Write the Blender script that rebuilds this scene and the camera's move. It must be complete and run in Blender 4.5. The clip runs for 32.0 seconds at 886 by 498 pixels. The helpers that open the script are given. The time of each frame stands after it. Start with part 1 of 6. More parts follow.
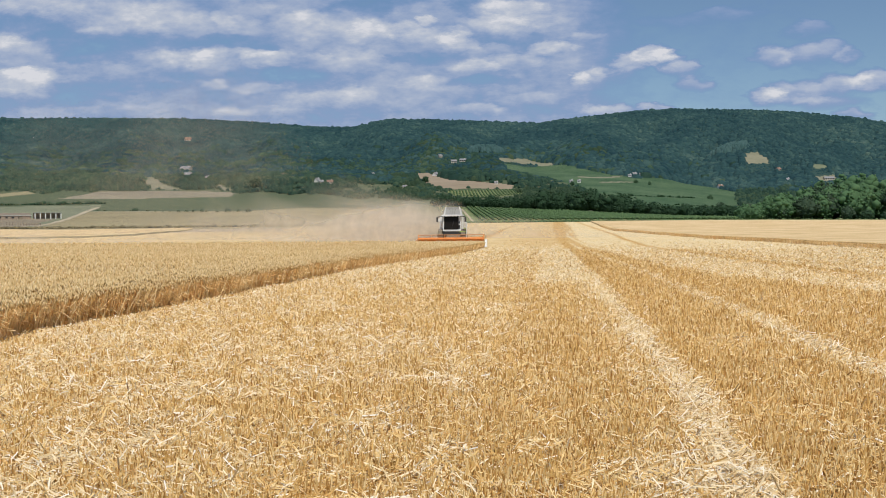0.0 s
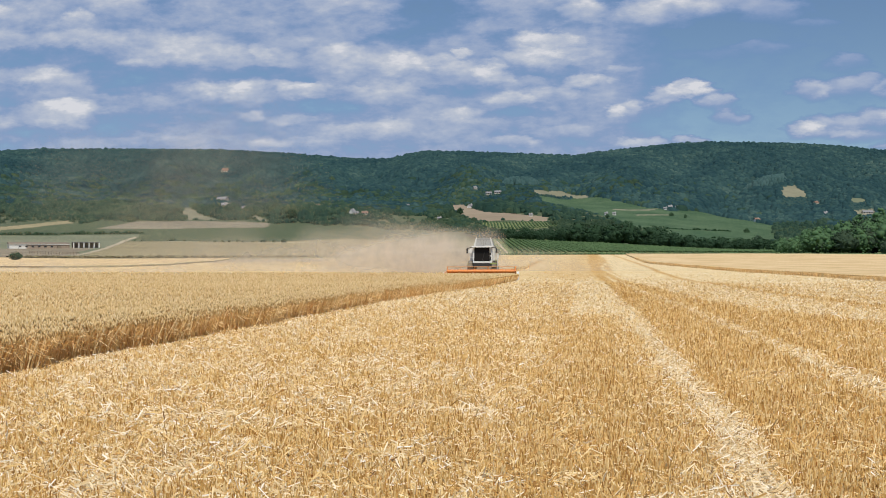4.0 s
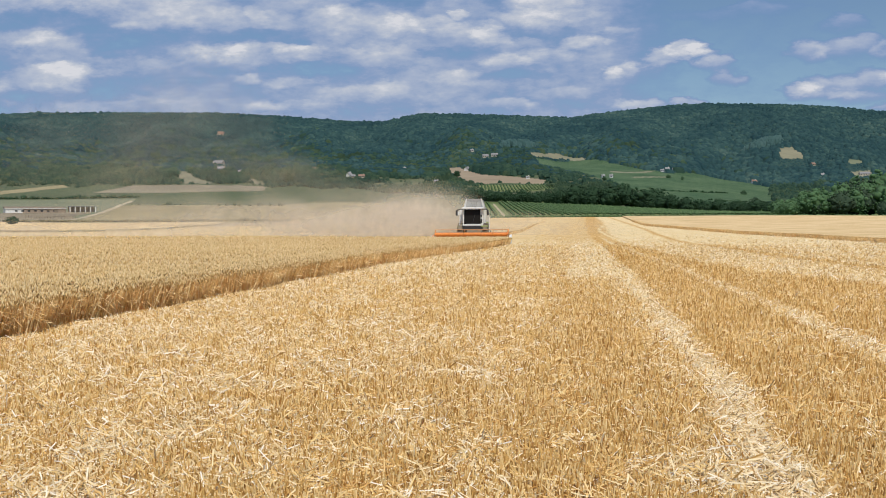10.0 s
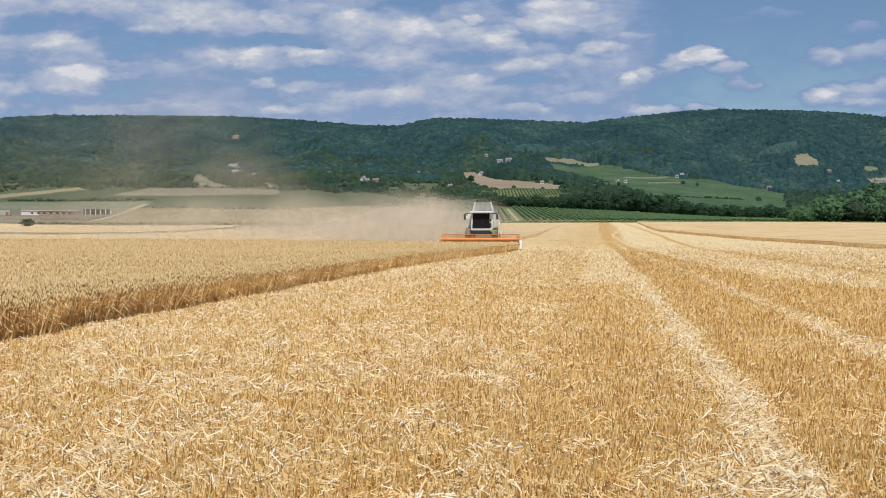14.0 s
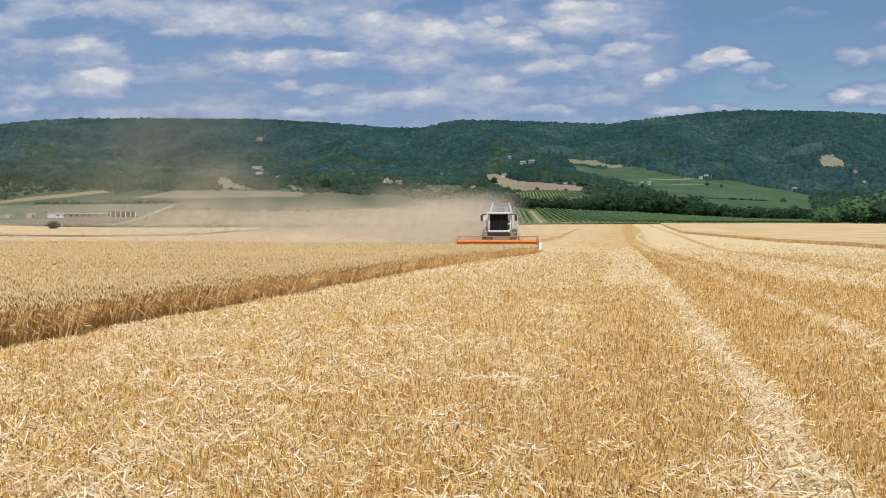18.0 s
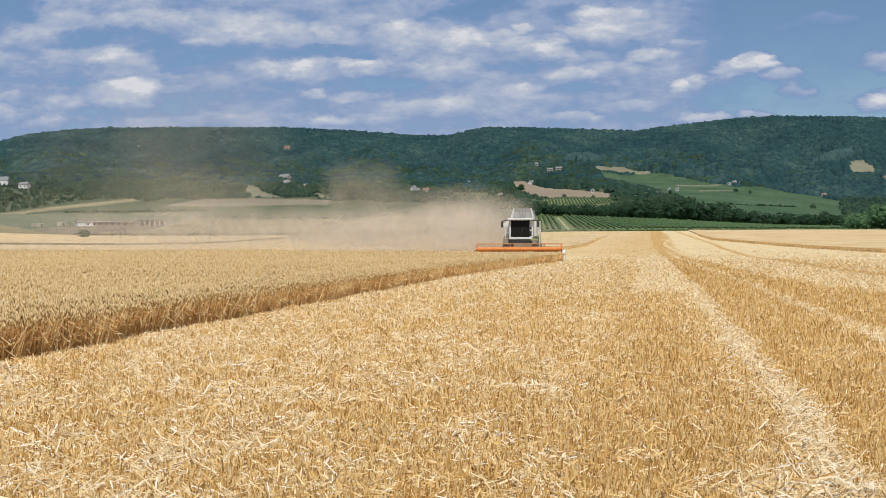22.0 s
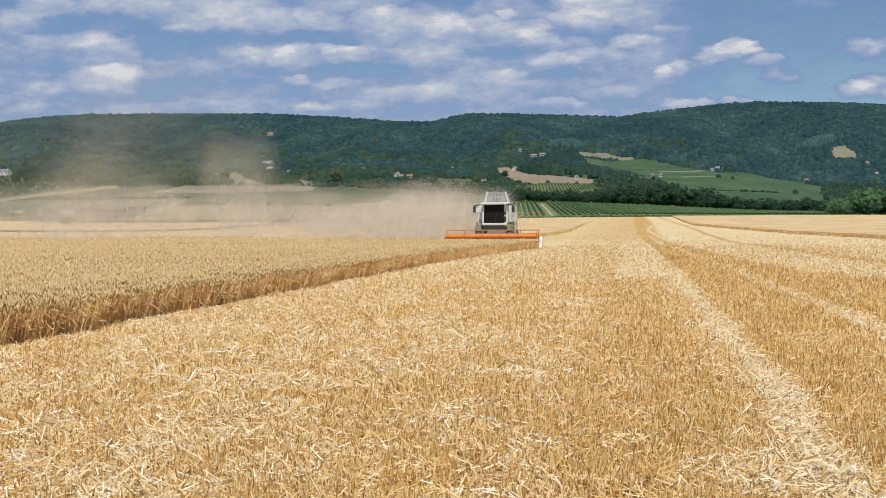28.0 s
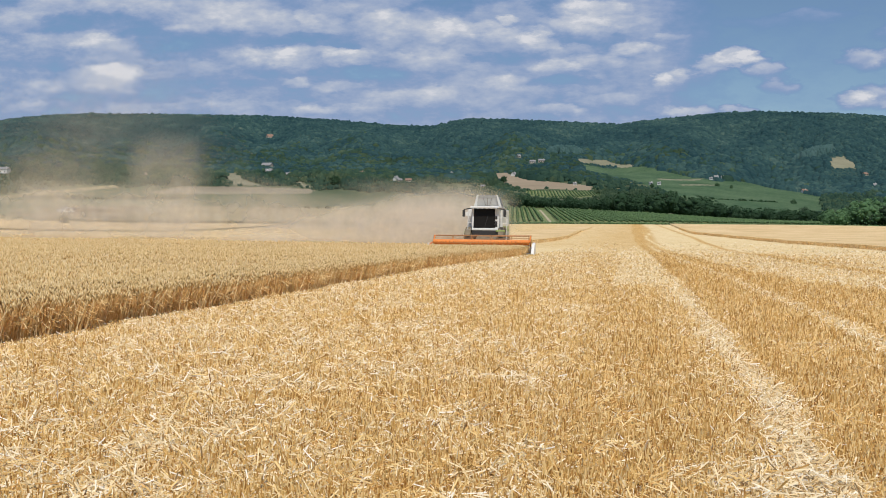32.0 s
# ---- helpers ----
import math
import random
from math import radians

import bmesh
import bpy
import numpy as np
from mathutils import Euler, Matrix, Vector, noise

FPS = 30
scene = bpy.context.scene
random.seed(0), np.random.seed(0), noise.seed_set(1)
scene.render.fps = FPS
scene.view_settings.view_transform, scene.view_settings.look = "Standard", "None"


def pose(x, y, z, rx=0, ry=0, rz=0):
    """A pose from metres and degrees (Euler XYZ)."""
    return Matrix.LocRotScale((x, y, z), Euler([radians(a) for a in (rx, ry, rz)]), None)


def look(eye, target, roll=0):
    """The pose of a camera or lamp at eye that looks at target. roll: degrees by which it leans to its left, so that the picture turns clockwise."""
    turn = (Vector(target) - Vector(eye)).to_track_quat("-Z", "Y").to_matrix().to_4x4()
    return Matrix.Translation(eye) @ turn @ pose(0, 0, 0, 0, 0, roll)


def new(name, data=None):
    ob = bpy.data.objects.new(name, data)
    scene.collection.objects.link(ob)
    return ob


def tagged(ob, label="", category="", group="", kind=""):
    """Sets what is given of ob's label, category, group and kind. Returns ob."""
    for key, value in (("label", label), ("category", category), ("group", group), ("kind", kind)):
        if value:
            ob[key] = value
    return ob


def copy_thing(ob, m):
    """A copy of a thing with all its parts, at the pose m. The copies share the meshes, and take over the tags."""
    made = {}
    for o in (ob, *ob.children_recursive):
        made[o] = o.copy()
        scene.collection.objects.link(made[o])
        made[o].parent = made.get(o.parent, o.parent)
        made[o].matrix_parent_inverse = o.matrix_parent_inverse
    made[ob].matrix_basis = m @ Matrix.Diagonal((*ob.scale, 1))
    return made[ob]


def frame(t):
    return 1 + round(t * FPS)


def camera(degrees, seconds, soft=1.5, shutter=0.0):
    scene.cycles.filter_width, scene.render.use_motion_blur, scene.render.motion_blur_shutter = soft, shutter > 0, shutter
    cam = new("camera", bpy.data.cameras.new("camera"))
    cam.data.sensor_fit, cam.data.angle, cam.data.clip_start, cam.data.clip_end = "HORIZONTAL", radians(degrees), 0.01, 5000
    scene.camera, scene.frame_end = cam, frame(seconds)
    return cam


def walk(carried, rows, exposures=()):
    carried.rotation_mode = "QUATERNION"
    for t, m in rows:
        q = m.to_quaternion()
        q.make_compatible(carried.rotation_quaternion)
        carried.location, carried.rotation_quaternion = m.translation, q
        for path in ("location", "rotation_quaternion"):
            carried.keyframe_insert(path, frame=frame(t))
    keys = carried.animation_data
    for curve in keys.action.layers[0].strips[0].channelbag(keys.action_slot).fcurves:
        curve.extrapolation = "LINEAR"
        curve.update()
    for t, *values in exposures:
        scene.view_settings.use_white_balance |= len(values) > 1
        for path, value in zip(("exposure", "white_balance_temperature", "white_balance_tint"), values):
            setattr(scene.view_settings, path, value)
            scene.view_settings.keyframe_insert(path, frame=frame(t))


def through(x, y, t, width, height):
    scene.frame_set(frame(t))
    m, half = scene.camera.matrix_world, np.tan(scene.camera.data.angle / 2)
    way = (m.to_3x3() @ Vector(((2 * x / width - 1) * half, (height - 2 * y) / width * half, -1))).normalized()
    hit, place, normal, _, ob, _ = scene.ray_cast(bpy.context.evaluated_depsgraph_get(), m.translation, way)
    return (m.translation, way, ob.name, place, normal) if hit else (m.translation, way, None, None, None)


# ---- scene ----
LENS = 42.43
PATH = (
    (0.0, 0.01, 0.004, 0.014, 89.24, 0.53, 5.3), (0.5, 0.016, -0.009, 0.017, 89.52, 0.52, 5.28), (1.0, 0.017, -0.01, 0.012, 89.85, 0.51, 5.16), (1.5, 0.014, -0.005, 0.013, 90.07, 0.3, 5.24), (2.0, 0.009, -0.007, 0.017, 90.21, 0.04, 5.66), (2.5, 0.001, -0.016, 0.021, 90.22, -0.05, 6.03), (3.0, -0.003, -0.01, 0.013, 90.12, 0.03, 6.08), (3.5, -0.005, -0.005, 0.012, 90.43, -0.05, 6.82),
    (5.5, -0.004, -0.006, 0.013, 91.39, 0.35, 7.08), (6.0, -0.009, -0.003, 0.013, 90.87, 0.35, 6.88), (6.5, -0.005, -0.002, 0.01, 90.55, 0.47, 6.66), (7.0, -0.009, 0.001, 0.015, 90.22, 0.5, 6.43), (7.5, -0.008, 0.002, 0.013, 89.9, 0.61, 6.19), (8.0, -0.011, 0.007, 0.009, 89.67, 0.55, 6.34), (8.5, -0.013, 0.0, 0.014, 89.45, 0.45, 6.63), (9.0, -0.017, -0.005, 0.01, 89.27, 0.39, 6.76),
    (9.5, -0.017, 0.007, 0.009, 89.15, 0.36, 6.88), (10.0, -0.014, 0.001, 0.01, 88.98, 0.34, 6.87), (10.5, -0.011, 0.006, 0.007, 88.83, 0.27, 6.88), (11.0, -0.005, 0.011, 0.009, 88.87, 0.14, 7.09), (11.5, -0.005, -0.002, 0.008, 88.93, 0.1, 7.19), (12.0, -0.0, 0.003, 0.006, 88.89, 0.06, 7.22), (12.5, 0.004, -0.006, 0.008, 88.95, -0.01, 7.43), (13.0, 0.001, 0.003, 0.008, 89.04, 0.0, 7.56),
    (13.5, 0.003, -0.006, 0.01, 89.12, -0.02, 7.6), (14.0, -0.003, -0.005, 0.006, 89.21, -0.01, 7.56), (14.5, -0.005, 0.0, 0.007, 89.32, -0.14, 7.64), (16.5, -0.011, 0.004, 0.004, 89.15, -0.14, 8.13), (17.0, -0.007, -0.007, 0.006, 89.08, -0.07, 8.23), (17.5, -0.009, -0.004, 0.006, 89.15, 0.03, 8.43), (18.0, -0.006, -0.007, 0.005, 89.31, 0.06, 8.72), (18.5, -0.011, -0.015, 0.008, 89.34, 0.12, 8.91),
    (19.0, -0.018, -0.018, 0.01, 89.32, 0.06, 9.08), (19.5, -0.013, -0.007, 0.007, 89.34, 0.1, 9.26), (20.0, -0.008, 0.002, 0.005, 89.41, 0.17, 9.43), (20.5, -0.01, 0.002, 0.005, 89.58, 0.24, 9.78), (21.0, -0.016, -0.003, 0.012, 89.67, 0.27, 10.03), (21.5, -0.02, -0.005, 0.011, 89.68, 0.28, 10.08), (22.0, -0.021, -0.007, 0.009, 89.68, 0.22, 10.08), (22.5, -0.019, -0.019, 0.009, 89.69, 0.19, 10.11),
    (23.0, -0.019, -0.017, 0.014, 89.74, 0.16, 10.16), (23.5, -0.02, -0.015, 0.012, 89.86, 0.16, 10.31), (24.0, -0.012, -0.024, 0.01, 90.14, 0.11, 10.42), (24.5, -0.012, -0.025, 0.01, 90.4, -0.02, 10.43), (25.0, -0.008, -0.027, 0.012, 90.35, 0.09, 10.34), (25.5, -0.009, -0.029, 0.01, 90.13, 0.16, 10.16), (27.5, -0.032, -0.022, 0.007, 89.17, 0.35, 9.44), (28.0, -0.029, -0.018, 0.006, 88.99, 0.36, 9.27),
    (28.5, -0.027, -0.016, 0.006, 88.9, 0.22, 9.13), (29.0, -0.024, -0.015, 0.001, 88.77, 0.16, 9.0), (29.5, -0.029, -0.022, 0.002, 88.65, -0.03, 8.91), (30.0, -0.024, -0.03, 0.006, 88.65, -0.21, 8.89), (30.5, -0.028, -0.015, 0.005, 88.7, -0.36, 8.88), (31.0, -0.025, -0.025, 0.005, 88.85, -0.48, 8.98), (31.5, -0.024, -0.024, 0.007, 89.05, -0.56, 9.1), (32.0, -0.013, -0.033, 0.005, 89.22, -0.51, 9.17))
cam = camera(LENS, 32.0, soft=0.95)
walk(cam, [(t, pose(x, y, 1.6 + z, rx, ry, rz)) for t, x, y, z, rx, ry, rz in PATH], exposures=((0.0, -0.10), (32.0, -0.10)))

# ---- world, sun ----
SUN_ELEVATION, SUN_BEARING = 58.0, 158.0  # degrees; bearing clockwise from +y: behind the camera, to its right
SUN_STRENGTH, SKY_STRENGTH = 4.2, 0.083
# clouds of the fair-weather deck: tangent of bearing, slope, half width, half height, thickness; then the thin places between
PUFFS_A = (
    (-0.53, 0.208, 0.048, 0.012, 0.35), (-0.457, 0.208, 0.045, 0.011, 0.4), (-0.397, 0.196, 0.05, 0.021, 0.5), (-0.349, 0.199, 0.042, 0.013, 0.4), (-0.323, 0.187, 0.041, 0.014, 0.35), (-0.398, 0.186, 0.029, 0.007, 0.25), (-0.291, 0.194, 0.009, 0.01, 0.35),
    (-0.273, 0.187, 0.023, 0.01, 0.45), (-0.218, 0.187, 0.029, 0.013, 0.5), (-0.26, 0.201, 0.033, 0.007, 0.2), (-0.177, 0.185, 0.026, 0.017, 0.4), (-0.154, 0.177, 0.022, 0.012, 0.5), (-0.208, 0.173, 0.013, 0.007, 0.2), (-0.519, 0.177, 0.047, 0.01, 0.4),
    (-0.48, 0.174, 0.038, 0.008, 0.3), (-0.485, 0.14, 0.05, 0.014, 0.5), (-0.471, 0.15, 0.026, 0.006, 0.45), (-0.458, 0.144, 0.019, 0.008, 0.3), (-0.544, 0.132, 0.024, 0.008, 0.4),)
PUFFS_B = (
    (-0.438, 0.151, 0.018, 0.009, 0.2), (-0.381, 0.15, 0.018, 0.007, 0.25), (-0.349, 0.158, 0.024, 0.009, 0.35), (-0.323, 0.16, 0.027, 0.009, 0.5), (-0.299, 0.155, 0.024, 0.013, 0.5), (-0.262, 0.162, 0.017, 0.006, 0.5), (-0.247, 0.156, 0.026, 0.01, 0.6),
    (-0.2, 0.157, 0.016, 0.005, 0.35), (-0.296, 0.133, 0.012, 0.006, 0.35), (-0.254, 0.13, 0.026, 0.005, 0.3), (-0.205, 0.12, 0.032, 0.009, 0.45), (-0.167, 0.122, 0.025, 0.011, 0.4), (-0.281, 0.11, 0.02, 0.006, 0.45), (-0.239, 0.11, 0.039, 0.005, 0.25),
    (-0.167, 0.152, 0.025, 0.01, 0.3), (-0.382, 0.115, 0.085, 0.007, 0.2), (-0.107, 0.187, 0.009, 0.005, 0.6), (-0.129, 0.181, 0.019, 0.008, 0.4), (-0.102, 0.173, 0.028, 0.008, 0.4),)
PUFFS_C = (
    (-0.077, 0.168, 0.017, 0.012, 0.55), (-0.057, 0.162, 0.031, 0.006, 0.25), (-0.043, 0.184, 0.028, 0.008, 0.45), (-0.033, 0.196, 0.037, 0.009, 0.65), (-0.008, 0.185, 0.025, 0.006, 0.3), (0.001, 0.16, 0.025, 0.006, 0.35), (0.035, 0.17, 0.019, 0.005, 0.2),
    (-0.028, 0.149, 0.025, 0.009, 0.4), (-0.062, 0.145, 0.025, 0.006, 0.5), (-0.107, 0.133, 0.025, 0.008, 0.4), (-0.062, 0.108, 0.028, 0.006, 0.35), (-0.018, 0.117, 0.037, 0.006, 0.2), (0.028, 0.132, 0.011, 0.006, 0.4), (0.042, 0.136, 0.012, 0.008, 0.35),
    (0.054, 0.105, 0.025, 0.006, 0.45), (0.092, 0.108, 0.016, 0.005, 0.5), (0.071, 0.145, 0.019, 0.01, 0.55), (0.09, 0.153, 0.019, 0.009, 0.65), (0.101, 0.149, 0.016, 0.009, 0.4),)
PUFFS_D = (
    (0.116, 0.14, 0.018, 0.009, 0.5), (0.123, 0.127, 0.019, 0.007, 0.4), (0.078, 0.137, 0.025, 0.006, 0.2), (0.106, 0.179, 0.031, 0.008, 0.2), (0.152, 0.186, 0.038, 0.008, 0.25), (0.224, 0.171, 0.026, 0.008, 0.35), (0.194, 0.148, 0.018, 0.011, 0.5),
    (0.229, 0.151, 0.029, 0.012, 0.5), (0.257, 0.147, 0.01, 0.008, 0.3), (0.186, 0.114, 0.016, 0.009, 0.5), (0.208, 0.116, 0.029, 0.011, 0.5), (0.248, 0.123, 0.03, 0.012, 0.55), (0.276, 0.127, 0.027, 0.011, 0.55), (0.233, 0.108, 0.039, 0.007, 0.35),
    (0.261, 0.098, 0.013, 0.006, 0.4), (-0.514, 0.236, 0.035, 0.011, 0.35), (-0.462, 0.229, 0.014, 0.008, 0.55), (-0.423, 0.241, 0.029, 0.015, 0.5), (-0.343, 0.248, 0.028, 0.007, 0.4),)
PUFFS_E = (
    (-0.353, 0.228, 0.042, 0.018, 0.25), (-0.29, 0.248, 0.017, 0.007, 0.35), (-0.295, 0.216, 0.04, 0.01, 0.25), (-0.217, 0.234, 0.039, 0.009, 0.25), (-0.186, 0.233, 0.032, 0.007, 0.3), (-0.07, 0.234, 0.025, 0.012, 0.25), (-0.0, 0.221, 0.025, 0.012, 0.35),
    (0.072, 0.219, 0.044, 0.014, 0.5), (0.116, 0.227, 0.038, 0.01, 0.5), (0.163, 0.218, 0.032, 0.013, 0.4), (0.196, 0.205, 0.026, 0.005, 0.2), (-0.59, 0.203, 0.021, 0.012, 0.35), (-0.57, 0.196, 0.033, 0.012, 0.25), (-0.552, 0.238, 0.032, 0.01, 0.35),
    (-0.599, 0.175, 0.021, 0.009, 0.3), (-0.569, 0.161, 0.033, 0.012, 0.25), (-0.605, 0.14, 0.021, 0.007, 0.3), (-0.599, 0.124, 0.029, 0.009, 0.35), (-0.558, 0.115, 0.024, 0.006, 0.35),)
THIN = (
    (-0.48, 0.192, 0.084, 0.013, 0.3), (-0.408, 0.177, 0.087, 0.011, 0.3), (-0.53, 0.159, 0.071, 0.012, 0.2), (-0.414, 0.166, 0.043, 0.009, 0.2), (-0.392, 0.133, 0.071, 0.009, 0.15), (-0.48, 0.124, 0.061, 0.008, 0.15), (-0.28, 0.172, 0.047, 0.01, 0.25),
    (-0.307, 0.145, 0.041, 0.007, 0.2), (-0.239, 0.142, 0.052, 0.007, 0.25), (-0.291, 0.124, 0.027, 0.006, 0.15), (-0.167, 0.199, 0.032, 0.013, 0.35),)
THIN_B = (
    (-0.057, 0.132, 0.037, 0.005, 0.25), (-0.033, 0.171, 0.037, 0.005, 0.15), (-0.122, 0.153, 0.038, 0.005, 0.2), (0.085, 0.139, 0.016, 0.005, 0.2), (-0.067, 0.197, 0.025, 0.01, 0.3), (-0.187, 0.137, 0.038, 0.007, 0.1), (0.115, 0.2, 0.044, 0.01, 0.4),
    (-0.135, 0.221, 0.038, 0.02, 0.4), (-0.375, 0.239, 0.018, 0.015, 0.2), (0.024, 0.231, 0.015, 0.01, 0.2), (-0.605, 0.229, 0.042, 0.031, 0.35),)


class Nodes:
    """Short hand for building a node tree."""

    def __init__(self, tree):
        self.tree = tree

    def add(self, kind, *links, **values):
        n = self.tree.nodes.new(kind)
        for key, value in values.items():
            if key == "operation":
                n.operation = value
            elif key == "blend_type":
                n.blend_type = value
            elif key == "data_type":
                n.data_type = value
            elif key == "attribute_name":
                n.attribute_name = value
            elif key == "noise_dimensions":
                n.noise_dimensions = value
            else:
                n.inputs[key.replace("_", " ")].default_value = value
        for at, source in links:
            self.tree.links.new(source, n.inputs[at])
        return n

    def math(self, operation, a, b=None, clamp=False):
        n = self.tree.nodes.new("ShaderNodeMath")
        n.operation, n.use_clamp = operation, clamp
        for i, v in enumerate((a, b)):
            if v is None:
                continue
            if isinstance(v, (int, float)):
                n.inputs[i].default_value = v
            else:
                self.tree.links.new(v, n.inputs[i])
        return n.outputs[0]

    def noise(self, vector, scale, detail=4.0, rough=0.55, out="Fac"):
        n = self.add("ShaderNodeTexNoise", ("Vector", vector), Scale=scale, Detail=detail, Roughness=rough)
        return n.outputs[out]

    def ramp(self, source, stops):
        n = self.tree.nodes.new("ShaderNodeValToRGB")
        while len(n.color_ramp.elements) < len(stops):
            n.color_ramp.elements.new(0.5)
        for e, (p, c) in zip(n.color_ramp.elements, stops):
            e.position, e.color = p, (*c, 1.0)
        self.tree.links.new(source, n.inputs[0])
        return n.outputs[0]

    def mix(self, fac, a, b, blend="MIX"):
        n = self.tree.nodes.new("ShaderNodeMix")
        n.data_type, n.blend_type = "RGBA", blend
        for at, v in ((0, fac), (6, a), (7, b)):
            if isinstance(v, (int, float)):
                n.inputs[at].default_value = v
            elif isinstance(v, tuple):
                n.inputs[at].default_value = (*v, 1.0)
            else:
                self.tree.links.new(v, n.inputs[at])
        return n.outputs[2]


def make_world():
    world = bpy.data.worlds.new("sky")
    scene.world = world
    world.use_nodes = True
    tree = world.node_tree
    tree.nodes.clear()
    k = Nodes(tree)
    sky = tree.nodes.new("ShaderNodeTexSky")
    sky.sky_type, sky.sun_disc = "NISHITA", False
    sky.sun_elevation, sky.sun_rotation = radians(SUN_ELEVATION), radians(SUN_BEARING)
    sky.altitude, sky.air_density, sky.dust_density, sky.ozone_density = 150, 1.0, 0.1, 5.0
    way = tree.nodes.new("ShaderNodeTexCoord").outputs["Generated"]
    s = k.add("ShaderNodeSeparateXYZ", (0, way))
    ahead = k.math("MAXIMUM", k.math("ABSOLUTE", s.outputs[1]), 0.12)
    u, slope = k.math("DIVIDE", s.outputs[0], ahead), k.math("DIVIDE", s.outputs[2], ahead)
    p = k.add("ShaderNodeCombineXYZ", (0, u), (1, slope)).outputs[0]
    stretched = k.add("ShaderNodeVectorMath", (0, p), operation="MULTIPLY")
    stretched.inputs[1].default_value = (1.0, 2.2, 1.0)
    v = stretched.outputs[0]
    warp = k.add("ShaderNodeVectorMath", (0, k.noise(v, 30.0, 5.0, 0.6, "Color")), operation="SUBTRACT")
    warp.inputs[1].default_value = (0.5, 0.5, 0.5)
    bent = k.add("ShaderNodeVectorMath", (0, warp.outputs[0]), operation="MULTIPLY")
    bent.inputs[1].default_value = (0.046, 0.021, 0.0)
    moved = k.add("ShaderNodeVectorMath", (0, p), (1, bent.outputs[0]), operation="ADD").outputs[0]

    def swing(scale, detail, gain):
        return k.math("MULTIPLY", k.math("SUBTRACT", k.noise(v, scale, detail, 0.58), 0.5), gain)
    # a thin deck to the left that opens towards the right; on it heaped clouds, brighter above than below
    open_sky = k.add("ShaderNodeMapRange", ("Value", u), From_Min=0.025, From_Max=0.095)
    deck = k.add("ShaderNodeMapRange", ("Value", open_sky.outputs[0]), To_Min=0.47, To_Max=0.02).outputs[0]
    ragged = k.add("ShaderNodeMapRange", ("Value", open_sky.outputs[0]), To_Min=1.0, To_Max=0.45).outputs[0]
    thick = k.math("ADD", deck, k.math("MULTIPLY", k.math("ADD", swing(9.0, 6.0, 1.05), k.math("ADD", swing(24.0, 6.0, 0.70), swing(70.0, 5.0, 0.42))), ragged))
    # the thickness gathers in the third coordinate, cloud by cloud
    flat = k.add("ShaderNodeSeparateXYZ", (0, moved))
    carry = k.add("ShaderNodeCombineXYZ", (0, flat.outputs[0]), (1, flat.outputs[1]), (2, thick)).outputs[0]
    for rows, sign in ((PUFFS_A + PUFFS_B + PUFFS_C + PUFFS_D + PUFFS_E, 1), (THIN + THIN_B, -1)):
        for cu, cs, a, h, much in rows:
            at = k.add("ShaderNodeSeparateXYZ", (0, carry)).outputs
            x, y = k.math("DIVIDE", k.math("SUBTRACT", at[0], cu), a), k.math("DIVIDE", k.math("SUBTRACT", at[1], cs), h)
            d = k.math("ADD", k.math("MULTIPLY", x, x), k.math("MULTIPLY", y, y))
            fall = k.add("ShaderNodeMapRange", ("Value", d), From_Min=1.4, From_Max=0.05 if sign > 0 else 0.0, To_Min=0.0, To_Max=much * (-0.9 if sign < 0 else 0.70 if cu < -0.16 else 0.88 if cu < 0.0 else 1.28))
            fall.interpolation_type = "SMOOTHSTEP"
            got = fall.outputs[0]
            if sign > 0:
                got = k.math("MULTIPLY", got, k.math("ADD", k.math("MULTIPLY", y, 0.60), 0.80))
            carry = k.add("ShaderNodeCombineXYZ", (0, at[0]), (1, at[1]), (2, k.math("ADD", at[2], got))).outputs[0]
    thick = k.add("ShaderNodeSeparateXYZ", (0, carry)).outputs[2]
    # billows show most where the cloud is thick
    thick = k.math("ADD", thick, k.math("MULTIPLY", k.math("SUBTRACT", swing(40.0, 6.0, 1.5), 0.12), k.math("SUBTRACT", thick, 0.42, True)))
    cover = k.add("ShaderNodeMapRange", ("Value", thick), From_Min=0.0, From_Max=0.42).outputs[0]
    colour = k.ramp(thick, ((0.12, (0.160, 0.280, 0.525)), (0.40, (0.262, 0.360, 0.570)), (0.62, (0.405, 0.475, 0.630)), (0.82, (0.555, 0.595, 0.685)), (1.0, (0.74, 0.745, 0.79))))
    rise = k.math("MULTIPLY", k.math("ADD", s.outputs[2], 0.02), 22.0, True)
    cover = k.math("MULTIPLY", k.math("MULTIPLY", cover, 0.96), rise)
    clear = tree.nodes.new("ShaderNodeBackground")
    clear.inputs["Strength"].default_value = SKY_STRENGTH
    tree.links.new(sky.outputs[0], clear.inputs["Color"])
    cloud = tree.nodes.new("ShaderNodeBackground")
    tree.links.new(colour, cloud.inputs["Color"])
    mixed = tree.nodes.new("ShaderNodeMixShader")
    tree.links.new(cover, mixed.inputs[0])
    tree.links.new(clear.outputs[0], mixed.inputs[1])
    tree.links.new(cloud.outputs[0], mixed.inputs[2])
    out = tree.nodes.new("ShaderNodeOutputWorld")
    tree.links.new(mixed.outputs[0], out.inputs[0])
    sun = new("sun", bpy.data.lights.new("sun", "SUN"))
    sun.data.energy, sun.data.angle, sun.data.color = SUN_STRENGTH, radians(0.53), (1.0, 0.958, 0.885)
    a, e = radians(SUN_BEARING), radians(SUN_ELEVATION)
    sun.matrix_world = look((math.sin(a) * math.cos(e) * 50, math.cos(a) * math.cos(e) * 50, math.sin(e) * 50), (0, 0, 0))


make_world()


